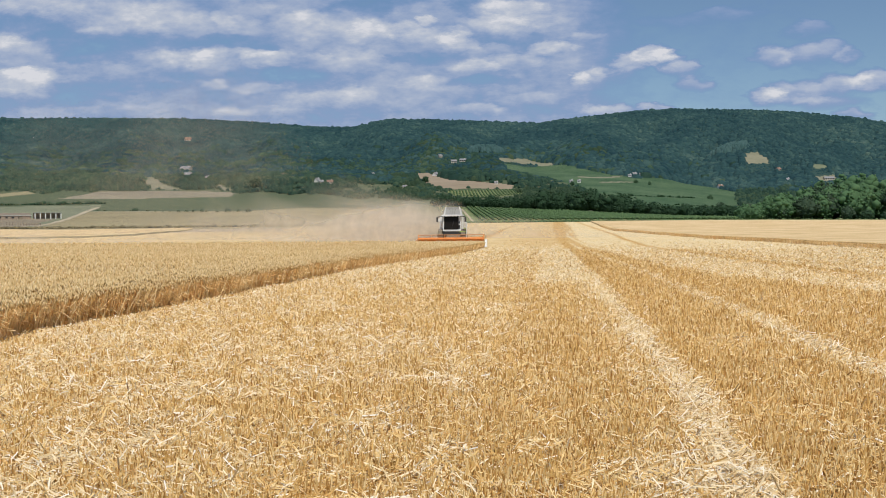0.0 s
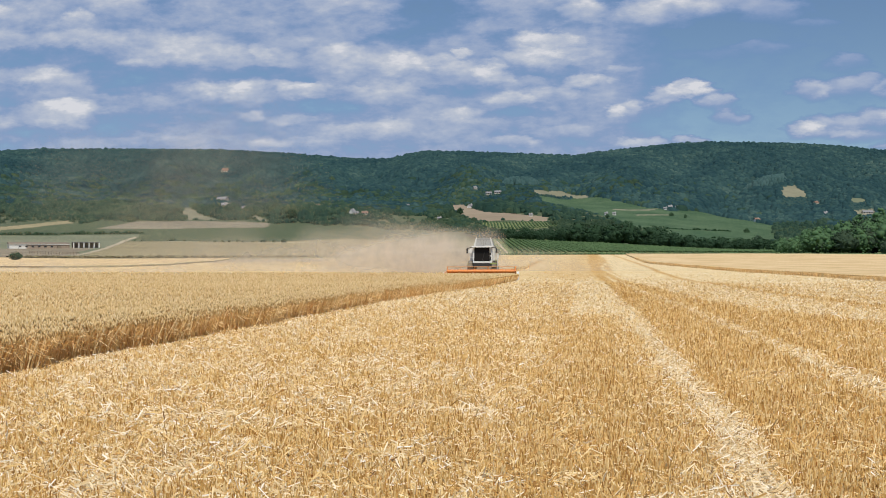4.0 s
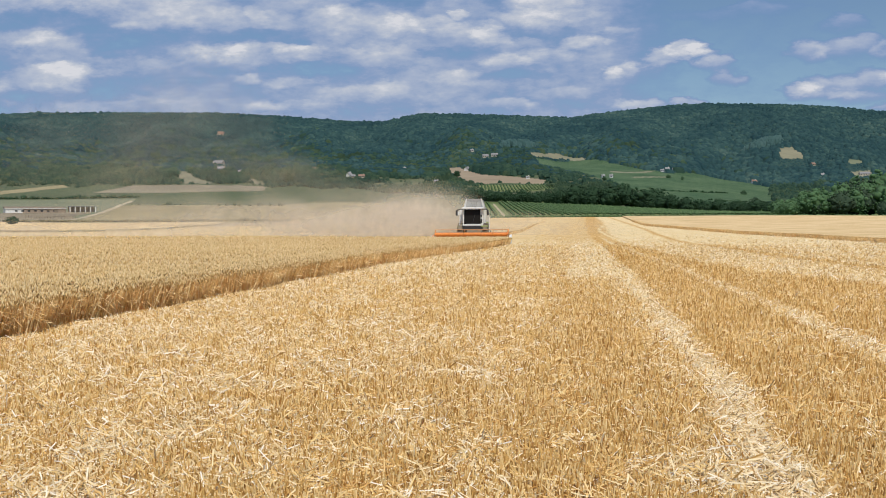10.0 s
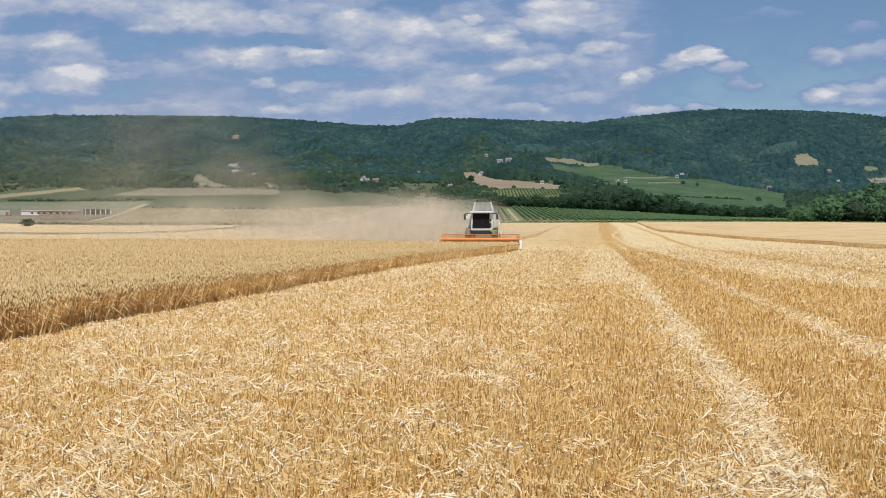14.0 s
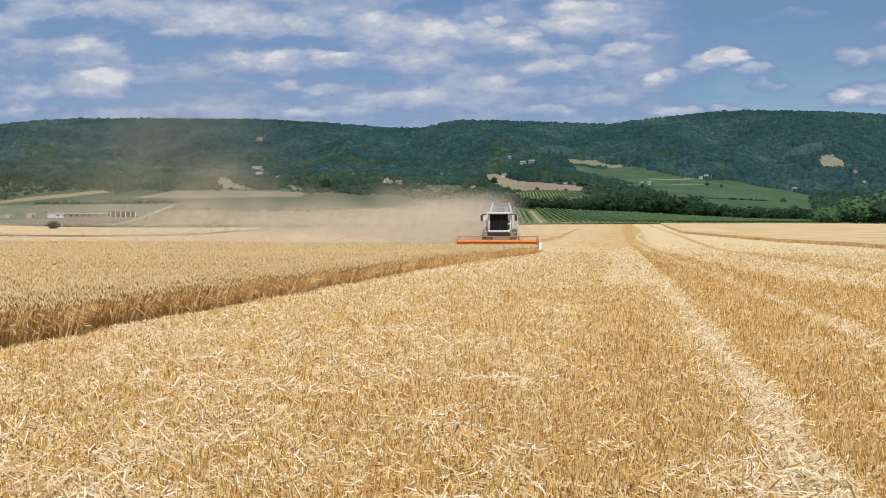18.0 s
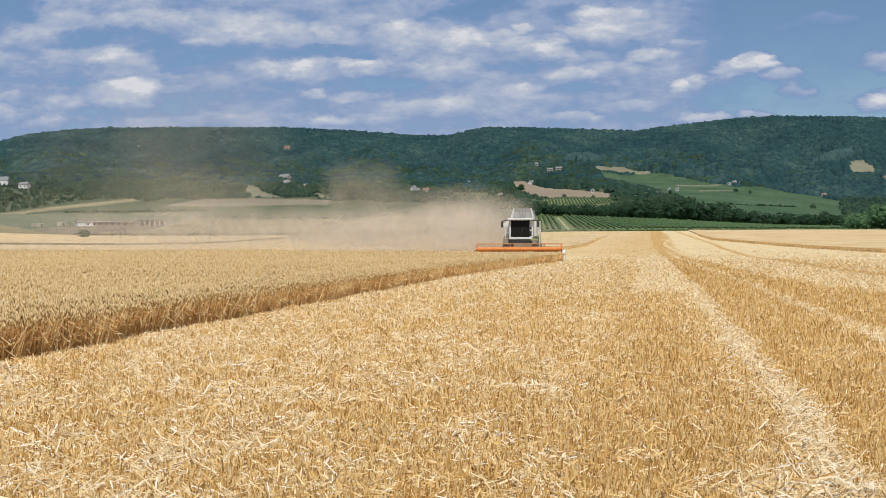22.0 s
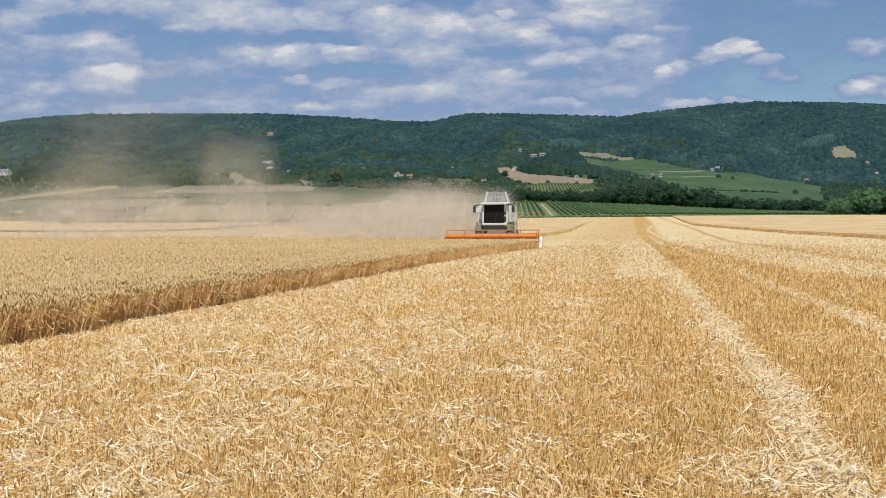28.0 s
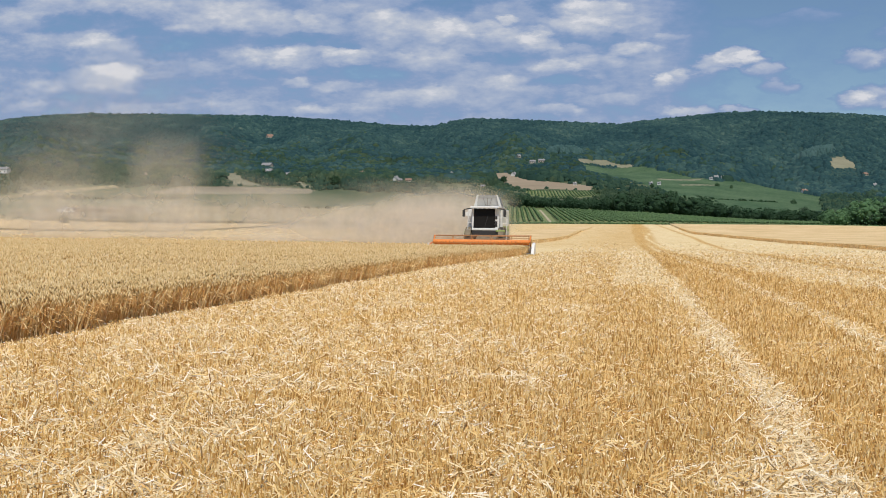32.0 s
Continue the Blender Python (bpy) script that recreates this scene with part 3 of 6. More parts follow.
def solid(outline, thickness, axis=0, bm=None):
    """A plate cut to an outline in two axes and extruded along the third."""
    bm = bm or bmesh.new()
    def p(u, v, w):
        c = [u, v]
        c.insert(axis, w)
        return bm.verts.new(c)
    a, b = [p(u, v, -thickness / 2) for u, v in outline], [p(u, v, thickness / 2) for u, v in outline]
    bm.faces.new(a), bm.faces.new(b[::-1])
    for i in range(len(a)):
        j = (i + 1) % len(a)
        bm.faces.new((a[j], a[i], b[i], b[j]))
    bmesh.ops.recalc_face_normals(bm, faces=bm.faces)
    return bm


def inside(polygon, x, y):
    """Which of the points x, y lie in the polygon."""
    found = np.zeros(np.shape(x), bool)
    for i, (x1, y1) in enumerate(polygon):
        x0, y0 = polygon[i - 1]
        if y0 == y1:
            continue
        k = (y0 > y) != (y1 > y)
        found ^= k & (x < (x1 - x0) * (y - y0) / (y1 - y0) + x0)
    return found


def smooth_noise(x, y, size, seed=0):
    """Cheap value noise on arrays, 0 to 1."""
    u, v = np.asarray(x) / size, np.asarray(y) / size
    i, j = np.floor(u).astype(int), np.floor(v).astype(int)
    f, g = u - i, v - j
    f, g = f * f * (3 - 2 * f), g * g * (3 - 2 * g)
    def h(a, b):
        s = np.sin(a * 127.1 + b * 311.7 + seed * 74.7) * 43758.5453
        return s - np.floor(s)
    return (h(i, j) * (1 - f) + h(i + 1, j) * f) * (1 - g) + (h(i, j + 1) * (1 - f) + h(i + 1, j + 1) * f) * g


# ---- the ground: one sheet, with the fields on it ----
LAND = {  # fields, clearings and tracks on the slopes, in plan
    "bank": [(-610, 1001), (-572, 995), (-514, 963), (-446, 864), (-426, 772), (-410, 673)],
    "pale_strip": [(-404, 663), (-420, 778), (-425, 901), (-404, 868), (-399, 764), (-395, 687), (-382, 627)],
    "green_field": [(-383, 723), (-390, 784), (-355, 801), (-303, 822), (-249, 877), (-200, 945), (-171, 896), (-175, 754), (-205, 673), (-279, 683), (-329, 620)],
    "brown_strip": [(-355, 801), (-371, 920), (-293, 962), (-267, 959), (-249, 877), (-303, 822)],
    "dry_field": [(-214, 459), (-262, 634), (-197, 645), (-157, 740), (-92, 702), (-41, 508), (-78, 488), (-144, 471)],
    "yard": [(-372, 688), (-298, 742), (-275, 668), (-236, 541), (-215, 469), (-230, 453), (-236, 436), (-420, 640)],
    "barn_yard": [(-284, 487), (-281, 512), (-281, 530), (-270, 547), (-246, 556), (-232, 500), (-221, 482), (-222, 462), (-232, 440)],
    "vineyard": [(-75, 481), (-75, 720), (40, 700), (75, 655), (88, 560), (110, 490), (60, 480), (0, 482)],
    "hill_path": [(-440, 1202), (-424, 1209), (-366, 1063), (-318, 968), (-341, 958), (-369, 1028)],
    "hill_path_2": [(-329, 1100), (-322, 1091), (-279, 992), (-286, 985)],
    "soil": [(-170, 1414), (-151, 1444), (-107, 1271), (-34, 1143), (-35, 1071), (-77, 1113), (-97, 1088), (-129, 1207)],
    "young_vines": [(-97, 1080), (-34, 1063), (-20, 1010), (-47, 947), (-86, 1016)],
    "slope": [(-62, 1567), (-9, 1760), (67, 1537), (101, 1386), (169, 1515), (215, 1313), (171, 1044), (126, 934), (78, 893), (45, 1045), (9, 1284), (-51, 1459)],
    "strip": [(34, 1396), (90, 1427), (87, 1392), (34, 1355)],
    "strip_2": [(56, 1275), (96, 1321), (93, 1296), (57, 1250)],
    "clearing": [(-74, 1662), (-41, 1838), (4, 1774), (12, 1708), (-26, 1760), (-63, 1597)],
    "clearing_2": [(305, 1835), (331, 1855), (342, 1796), (331, 1761), (293, 1725)],
    "clearing_3": [(362, 1591), (401, 1636), (387, 1585), (345, 1505)],
    "clearing_4": [(380, 1714), (404, 1715), (401, 1683), (378, 1670)],
    "slope_foot": [(111, 992), (169, 1095), (146, 965), (111, 867)],
}
LAND_MATS = {"bank": "bank_grass", "pale_strip": "dry", "green_field": "dark_green", "brown_strip": "dull_soil", "dry_field": "dry", "yard": "meadow", "barn_yard": "yard", "vineyard": "vine_floor", "hill_path": "tan", "hill_path_2": "tan",
             "soil": "soil", "young_vines": "vine_floor", "slope": "vine_green", "strip": "tan", "strip_2": "tan", "clearing": "tan", "clearing_2": "tan", "clearing_3": "tan", "clearing_4": "meadow", "slope_foot": "vine_green"}
SCRUB = [(-258, 1194), (-244, 1393), (-161, 1294), (-120, 1093), (-165, 1000), (-209, 1015)]
WHITE_HOUSE, RED_HOUSE = "small white plastered house with a red tiled roof among trees", "red-roofed hillside house among forest trees"
HOUSES = (  # x, y, width, depth, eaves, ridge, turn, wall, roof, label, windows
    (-691, 2148, 12, 10, 2.4, 7.5, 40, "cream", "roof_tile", RED_HOUSE, 4), (-385, 1185, 6.5, 6, 3.5, 6, 30, "plaster", "roof_grey", "pale plastered house with a grey roof by a hill track", 2),
    (-388, 1205, 8, 7, 4, 6.5, -10, "cream", "roof_grey", "cream plastered house with a grey roof", 3), (-134, 1357, 6.5, 5, 2.2, 4.6, 62, "plaster", "roof_grey", "white house with a pale sheet roof above a ploughed field", 2),
    (-126, 1370, 6, 5, 2.4, 4.6, -15, "cream", "roof_tile", "small house with an orange tiled roof above a ploughed field", 2), (-240, 1175, 5, 4.5, 2.4, 5.0, 60, "plaster", "roof_grey", "white cottage with a steep pale roof", 1),
    (-225, 1166, 6, 5, 2.2, 3.8, 5, "cream", "roof_tile", "low cottage with an orange tiled roof", 2), (-135, 1634, 8, 6, 3, 5.0, 10, "cream", "roof_grey", "pale house with a grey roof high on the slope", 3),
    (-122, 1638, 9, 6, 3, 5.0, -8, "cream", "roof_grey", "pale house with a grey roof high on the slope", 3), (24, 1230, 3.4, 3, 2.4, 3.4, 20, "plaster", "roof_grey", "white vineyard hut with a grey roof", 1), (33, 1240, 3.4, 3, 2.4, 3.4, -10, "plaster", "roof_grey", "white vineyard hut with a grey roof", 1),
    (206, 1400, 6, 5, 2.4, 4.8, 25, "plaster", "roof_tile", WHITE_HOUSE, 2), (99, 1412, 4, 4, 2, 3.2, 0, "plaster", "roof_grey", "low white hut at the vineyard's upper edge", 2),
    (-624, 1032, 11, 9, 6, 9, 20, "plaster", "roof_grey", "white house on the bank above the fields", 2), (-582, 1000, 9, 7, 4, 6, 0, "plaster", "roof_grey", "white house on the bank above the fields", 2),
    (375, 1575, 13, 7, 2.8, 5, 5, "cream", "roof_grey", "long pale house with a grey roof", 4), (403, 1560, 7, 6, 3, 6, 30, "plaster", "roof_tile", WHITE_HOUSE, 2))
HOUSES += (
    (107, 1440, 5, 4, 2.2, 3.8, 8, "plaster", "roof_grey", "low white house at the edge of the woods", 2), (116, 1446, 4, 4, 2.2, 3.6, -20, "plaster", "roof_grey", "low white house at the edge of the woods", 1),
    (332, 1693, 6, 5, 2.4, 4.4, 30, "cream", "roof_tile", "cream hillside house with a red tiled roof", 2), (306, 1504, 7, 5, 2.6, 4.8, -12, "plaster", "roof_grey", "small white house among the lower trees", 2),
    (-399, 1235, 6, 5, 3.2, 5.0, 15, "plaster", "roof_grey", "white house with a grey roof by a hill track", 2), (-433, 1337, 12, 9, 4.5, 7.5, -8, "cream", "roof_grey", "tall grey-roofed house among trees by a hill track", 3),
    (-360, 1183, 4.5, 4, 2.4, 4.0, 25, "plaster", "roof_grey", "small white hut by a hill track", 1), (-958, 2052, 4, 4, 2.4, 3.8, 0, "plaster", "roof_grey", "white forest hut high on the slope", 1),
    (-233, 1160, 4, 4, 2.0, 3.4, 20, "cream", "roof_grey", "cream garden shed beside the cottages", 1), (-301, 1275, 7, 6, 2.8, 4.8, 35, "cream", "roof_tile", "tan cottage half hidden by trees", 2),
    (-213, 1372, 6, 5, 2.4, 4.2, -10, "cream", "roof_grey", "pale cottage half hidden by trees", 1), (-143, 1134, 4, 4, 2.0, 3.2, 0, "cream", "roof_grey", "small pale hut in the old orchard", 1),
    (-53, 1162, 3.2, 3, 2.0, 3.0, 10, "plaster", "roof_grey", "small white hut below a ploughed field", 1), (-160, 1691, 5, 5, 2.6, 4.4, 30, "cream", "roof_grey", "small pale house high on the slope", 1))
STANDS = ((-101, 1782, 24, 40), (-86, 1800, 16, 30), (296, 1905, 30, 45), (276, 1880, 18, 30))  # pale groves in the forest: x, y, half width, half depth
VINE_BUSHES = ((153, 1104), (24, 1178), (30, 1116), (36, 1061), (43, 1019), (51, 955), (60, 914), (70, 913), (55, 985), (40, 1090), (98, 1300), (112, 1285))
CUT_EDGE = ((0, -8.65), (50, -8.65), (84, -7.12), (100, -6.9), (480, -6.9))  # y, x of the standing crop's edge
STRIP_LEFT = -14.05
FAR_LEFT = ((80, -14.05), (124, -14.05), (150, -12.2), (191, -9.8), (263, -10.5), (400, -10.6))  # y, x of the edge left standing behind the machine
RIGHT_EDGE = ((20, 23.5), (60, 24.3), (88, 25.2), (110, 26.6), (131, 26.6), (168, 22.7), (207, 18), (250, 13.6), (332, 14.4), (480, 17))


def cut_edge(y):
    t = np.array(CUT_EDGE)
    return np.interp(y, t[:, 0], t[:, 1]) + 0.10 * np.sin(np.asarray(y) * 0.9) + 0.06 * np.sin(np.asarray(y) * 2.3 + 1)


def right_edge(y):
    t = np.array(RIGHT_EDGE)
    return np.interp(y, t[:, 0], t[:, 1]) + 0.25 * np.sin(np.asarray(y) * 0.33)


def pale(x, y):
    """How far bleached straw covers the golden stubble, 0 to 1."""
    def strip(c, w, soft):
        return np.clip((w + soft - np.abs(x - c)) / soft, 0, 1)
    wob = 0.06 * np.sin(y * 0.7) + 0.04 * np.sin(y * 1.9)
    at = lambda *rows: np.interp(y, *zip(*rows))
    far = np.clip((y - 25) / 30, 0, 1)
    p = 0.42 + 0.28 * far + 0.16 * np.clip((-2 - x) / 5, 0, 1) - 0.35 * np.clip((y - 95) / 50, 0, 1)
    p = p - 0.22 * strip(0.1, 0.35, 0.5) * (y < 34)
    first = at((7, 1.21), (13, 1.34), (21, 1.36), (28, 1.38), (36, 1.45), (45, 1.55), (57, 1.60), (90, 1.75))
    # golden land between the first wheel lane and the pale field beyond
    golden = np.clip((x - first) / 0.15, 0, 1) * np.clip((at((22, 30), (29, 7.8), (36, 7.0), (40, 5.9), (46, 5.6), (55, 4.8), (72, 4.6), (88, 4.1), (180, 4.3), (300, 6.0)) - x) / 0.9 + 0.5, 0, 1)
    p = np.where(x > first, 0.80, p)
    p = p * (1 - golden) + (0.12 + 0.10 * np.clip((x - 4.5) / 3, 0, 1)) * golden
    p = np.maximum(p, 0.92 * ((x > -0.45) & (x < first) & (y > 35)) * np.clip((150 - y) / 60, 0.35, 1))
    p = np.maximum(p, 0.92 * strip(first + 0.4 * wob, 0.12, at((7, 0.17), (20, 0.24), (30, 0.30))) * np.clip((60 - y) / 20, 0, 1))
    p = np.maximum(p, 0.90 * strip(at((14, 3.58), (23, 3.75), (30, 3.62), (40, 3.70), (57, 3.37), (100, 3.0), (148, 2.57)) + 0.3 * wob, 0.09, 0.26) * at((7, 1.0), (25, 0.95), (36, 0.74), (50, 0.76), (100, 1.0), (150, 1.0), (180, 0)))
    p = np.maximum(p, 0.95 * strip(at((95, 4.45), (137, 4.05), (178, 3.53), (200, 3.0), (306, 6.8)), 0.12, 0.2) * (y > 90))
    # wheel tracks: less straw, and their shadowed dark put into the colour
    p = p - 1.1 * strip(at((39, 10.7), (48, 10.4), (63, 10.07), (102, 9.93), (200, 11.5)), 0.28, 0.25) * (y > 30)
    p = p - 0.8 * strip(at((40, 13.0), (58, 12.5), (81, 11.8), (121, 8.9)), 0.20, 0.25) * ((y > 35) & (y < 125))
    low, high = at((90, 1.75), (200, 1.1), (456, 1.5)), at((90, 2.6), (200, 2.9), (456, 5.9))
    p = p - 0.5 * ((x > low) & (x < high) & (y > 90))
    return np.clip(p + 0.36 * (smooth_noise(x, y, 0.42, 9) - 0.5) * np.clip((45 - y) / 20, 0, 1) + 0.25 * (smooth_noise(x, y, 1.7, 3) - 0.5) + 0.2 * (smooth_noise(x, y * 0.35, 0.6, 5) - 0.5), 0, 1)


def land_of(x, y):
    """For points in plan: the index of the material of the ground, and whether it is wooded."""
    r, az = np.hypot(x, y), np.degrees(np.arctan2(x, y))
    names = ["field", "far_stubble", "grass", "dry", "dark_green", "hazed_forest_floor", "orchard"] + sorted(set(LAND_MATS.values()) - {"grass", "dry", "dark_green"})
    index = np.zeros(np.shape(x), int)
    index[(r > 300) & (az < -13)] = 1
    index[r > 478] = 2
    index[(r > 440) & (az < -14)] = 3
    index[(r > 700) & (az < -6)] = 4
    edge = np.interp(az, (-32, -13, -6, -3, 4, 9, 16), (960, 985, 930, 770, 760, 800, 830)) + 25 * np.sin(az * 2.1)
    wooded = (r > edge) & (np.abs(az + 7) < 60)
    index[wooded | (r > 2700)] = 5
    index[wooded & (r < 1300)] = 6
    for key, poly in LAND.items():
        k = inside(poly, x, y)
        index[k], wooded[k] = names.index(LAND_MATS[key]), False
    return index, wooded, names


def build_ground():
    az = np.radians(np.concatenate([np.arange(-180, -33, 3), np.arange(-33, 19, 0.13), np.arange(19, 180, 3)]))
    r = np.concatenate([[0.4, 1.5, 3, 4.5], np.geomspace(5.5, 480, 130), np.arange(487, 1100, 9), np.arange(1108, 1900, 11), np.arange(1900, 2760, 26), [2800, 2900, 3100, 3400, 3900, 4500, 4900]])
    a, d = np.meshgrid(az, r)
    x, y = d * np.sin(a), d * np.cos(a)
    near = np.clip((60 - d) / 60, 0, 1) * np.clip((d - 1) / 4, 0, 1)
    z = terrain(x, y) + near * 0.03 * (smooth_noise(x, y, 0.8, 1) - 0.5)
    m, n = len(r), len(az)
    v = np.concatenate([np.stack([x, y, z], -1).reshape(-1, 3), [[0, 0, 0]]])
    i = np.arange(m * n).reshape(m, n)
    right = np.roll(i, -1, axis=1)
    f = np.stack([i[:-1], right[:-1], right[1:], i[1:]], -1).reshape(-1, 4)[:, ::-1]
    c = v[f].mean(1)
    index, _, names = land_of(c[:, 0], c[:, 1])
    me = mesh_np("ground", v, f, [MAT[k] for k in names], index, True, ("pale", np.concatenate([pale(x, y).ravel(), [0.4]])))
    bm = bmesh.new()
    bm.from_mesh(me)
    bm.verts.ensure_lookup_table()
    for j in range(n):
        bm.faces.new((bm.verts[len(v) - 1], bm.verts[(j + 1) % n], bm.verts[j]))
    bm.to_mesh(me)
    bm.free()
    tagged(new("ground", me), "harvested wheat land rising through fields to wooded hills", "ground", kind="structure")


build_ground()
rng = np.random.default_rng(7)


# ---- straw, stubble and standing crop ----
def bars(p, q, width, flat=False, sunward=0.0):
    """Thin three-sided bars from p to q, or one flat blade each, its face turned to the sun's side: vertices and four-cornered faces."""
    d = q - p
    u = np.cross(d, rng.normal(size=d.shape) * (1 - 0.6 * np.reshape(sunward, (-1, 1))) + np.array([0.25, -0.75, 0.85]) * np.reshape(sunward, (-1, 1)) * 1.6)
    u /= np.linalg.norm(u, axis=1, keepdims=True) + 1e-9
    w = np.cross(d, u)
    w /= np.linalg.norm(w, axis=1, keepdims=True) + 1e-9
    h = np.asarray(width).reshape(-1, 1) / 2
    n = len(p)
    if flat:
        v = np.stack([p - u * h, p + u * h, q + u * h, q - u * h], 1)
        return v.reshape(-1, 3), (np.arange(n)[:, None] * 4 + np.arange(4))
    s = [u * h, (-0.5 * u + 0.866 * w) * h, (-0.5 * u - 0.866 * w) * h]
    v = np.stack([p + s[0], p + s[1], p + s[2], q + s[0], q + s[1], q + s[2]], 1)
    f = np.array([[0, 1, 4, 3], [1, 2, 5, 4], [2, 0, 3, 5]])
    return v.reshape(-1, 3), (np.arange(n)[:, None, None] * 6 + f).reshape(-1, 4)


def scatter(n, r0, r1, left=-33.0, right=18.5):
    """n points spread evenly over the sector of the field that lies before the walk."""
    a = np.radians(rng.uniform(left, right, n))
    r = np.sqrt(rng.uniform(r0 * r0, r1 * r1, n))
    return r * np.sin(a), r * np.cos(a)


def spread(n, r0, r1):
    """n points over the sector before the camera, as many in each doubling of distance."""
    a = np.radians(rng.uniform(-33.0, 18.5, n))
    r = r0 * (r1 / r0) ** rng.random(n)
    return r * np.sin(a), r * np.cos(a), r


def around(x, y, r):
    """The same points with more of them close about the place where one stands."""
    u, w = scatter(16000, 0.3, 6.5, -180, 180)
    return np.concatenate([x, u]), np.concatenate([y, w]), np.concatenate([r, np.hypot(u, w)])


def build_stubble():
    x, y, r = around(*spread(190000, 6.0, 95))
    x = np.round(x / 0.125) * 0.125 + rng.normal(0, 0.030, len(x))
    gaps = np.clip((0.6 * smooth_noise(x, y, 0.22, 31) + 0.4 * smooth_noise(x, y, 0.7, 32) - 0.26) * 4, 0.1, 1)
    keep = (x > cut_edge(y) + 0.05) & (rng.random(len(x)) > 0.95 * pale(x, y) - 0.1) & (rng.random(len(x)) < gaps) & (x < right_edge(y))
    x, y, r = x[keep], y[keep], r[keep]
    # two or so stems to a plant
    x, y, r = (np.repeat(q, 2) for q in (x, y, r))
    n = len(x)
    p = np.stack([x + rng.normal(0, 0.008, n), y + rng.normal(0, 0.008, n), terrain(x, y) - 0.01], 1)
    q = p + np.stack([rng.normal(0, 0.024, n), rng.normal(0, 0.024, n), rng.uniform(0.06, 0.16, n) * np.clip((x - cut_edge(y)) * 1.2 + 0.35, 0.35, 1)], 1)
    v, f = bars(p, q, (0.0045 + 0.00042 * r) * rng.uniform(0.7, 1.3, n), True, np.interp(r, (15, 60), (0.9, 0.4)))
    tagged(new("stubble", mesh_np("stubble", v, f, MAT["stubble"])), "short golden wheat stubble standing in drill rows", "stubble", kind="stuff")
    # fine chopped pieces everywhere, and longer flattened ones in loose heaps
    for count, reach, short, spread_of, wide0, wide1, heap in ((300000, 170, 0.036, 0.027, 0.0052, 0.00022, 0), (190000, 120, 0.058, 0.026, 0.0072, 0.00026, 1)):
        x, y, r = around(*spread(count, 6.0, reach))
        white = pale(x, y)
        lie = 0.22 + 0.80 * white
        if heap:
            drift = 0.6 * smooth_noise(x, y, 0.34, 21) + 0.4 * smooth_noise(x, y, 1.5, 22)
            lie = lie * np.clip((drift - 0.44) * 6, 0.08, 1.3) * np.interp(r, (12, 35), (1.0, 0.55)) * np.where((x > 0.6) & (x < 4.5) & (white > 0.7), 0.4, 1.0)
        keep = (x > cut_edge(y)) & (rng.random(len(x)) < lie * np.interp(r, (60, 170), (1, 0.1))) & (x < right_edge(y) + 0.2) & ((x > STRIP_LEFT + 8) | (y < 78))
        x, y, r, white = x[keep], y[keep], r[keep], white[keep]
        bleached = rng.random(len(x)) < np.clip(white * 1.25 - 0.15 + 0.20 * heap, 0.05 + 0.3 * heap, 0.96)
        for mask, mat, name, label in ((bleached, "chaff", "bleached_straw", "bleached chopped straw lying loose over the stubble"), (~bleached, "straw", "golden_straw", "golden straw pieces lying loose over the stubble")):
            u, w, d = x[mask], y[mask], r[mask]
            n = len(u)
            a = rng.uniform(0, 6.283, n)
            length = (rng.gamma(1.8, spread_of, n) + short) * (1 + d / 130)
            tilt = rng.normal(0, 0.42, n)
            c = np.stack([u, w, terrain(u, w) + 0.01 + (rng.uniform(0.01, 0.09, n) + (0.05 + 0.03 * heap) * white[mask] * rng.random(n) + 0.35 * np.abs(np.sin(tilt)) * length * 0.5) * np.clip((u - cut_edge(w)) * 1.1 + 0.2, 0.2, 1)], 1)
            h = np.stack([np.cos(a) * np.cos(tilt), np.sin(a) * np.cos(tilt), np.sin(tilt)], 1) * length[:, None] / 2
            v, f = bars(c - h, c + h, (wide0 + wide1 * d) * rng.uniform(0.7, 1.35, n), True, np.interp(d, (15, 60), (0.9, 0.4)))
            tagged(new(name, mesh_np(name, v, f, MAT[mat])), label, "straw", kind="stuff")


def quads(tri):
    """Joins lists of vertex and face arrays."""
    v, f, n = [], [], 0
    for a, b in tri:
        v.append(a), f.append(b + n)
        n += len(a)
    return np.concatenate(v), np.concatenate(f)


def ears(x, y, z, length, radius, nod=0.5):
    """Spindle-shaped ears: five vertices and six triangles each."""
    n = len(x)
    a, t = rng.uniform(0, 6.283, n), np.abs(rng.normal(0, nod, n))
    d = np.stack([np.cos(a) * np.sin(t), np.sin(a) * np.sin(t), np.cos(t)], 1)
    u = np.cross(d, rng.normal(size=d.shape))
    u /= np.linalg.norm(u, axis=1, keepdims=True)
    w = np.cross(d, u)
    c = np.stack([x, y, z], 1)
    length, radius = np.asarray(length).reshape(-1, 1), np.asarray(radius).reshape(-1, 1)
    mid = c + d * length * 0.05
    v = np.stack([c - d * length / 2, mid + u * radius, mid + (-0.5 * u + 0.866 * w) * radius, mid + (-0.5 * u - 0.866 * w) * radius, c + d * length / 2], 1)
    f = np.array([[0, 2, 1], [0, 3, 2], [0, 1, 3], [4, 1, 2], [4, 2, 3], [4, 3, 1]])
    return v.reshape(-1, 3), (np.arange(n)[:, None, None] * 5 + f).reshape(-1, 3)


CROP = 0.66  # height of the standing wheat


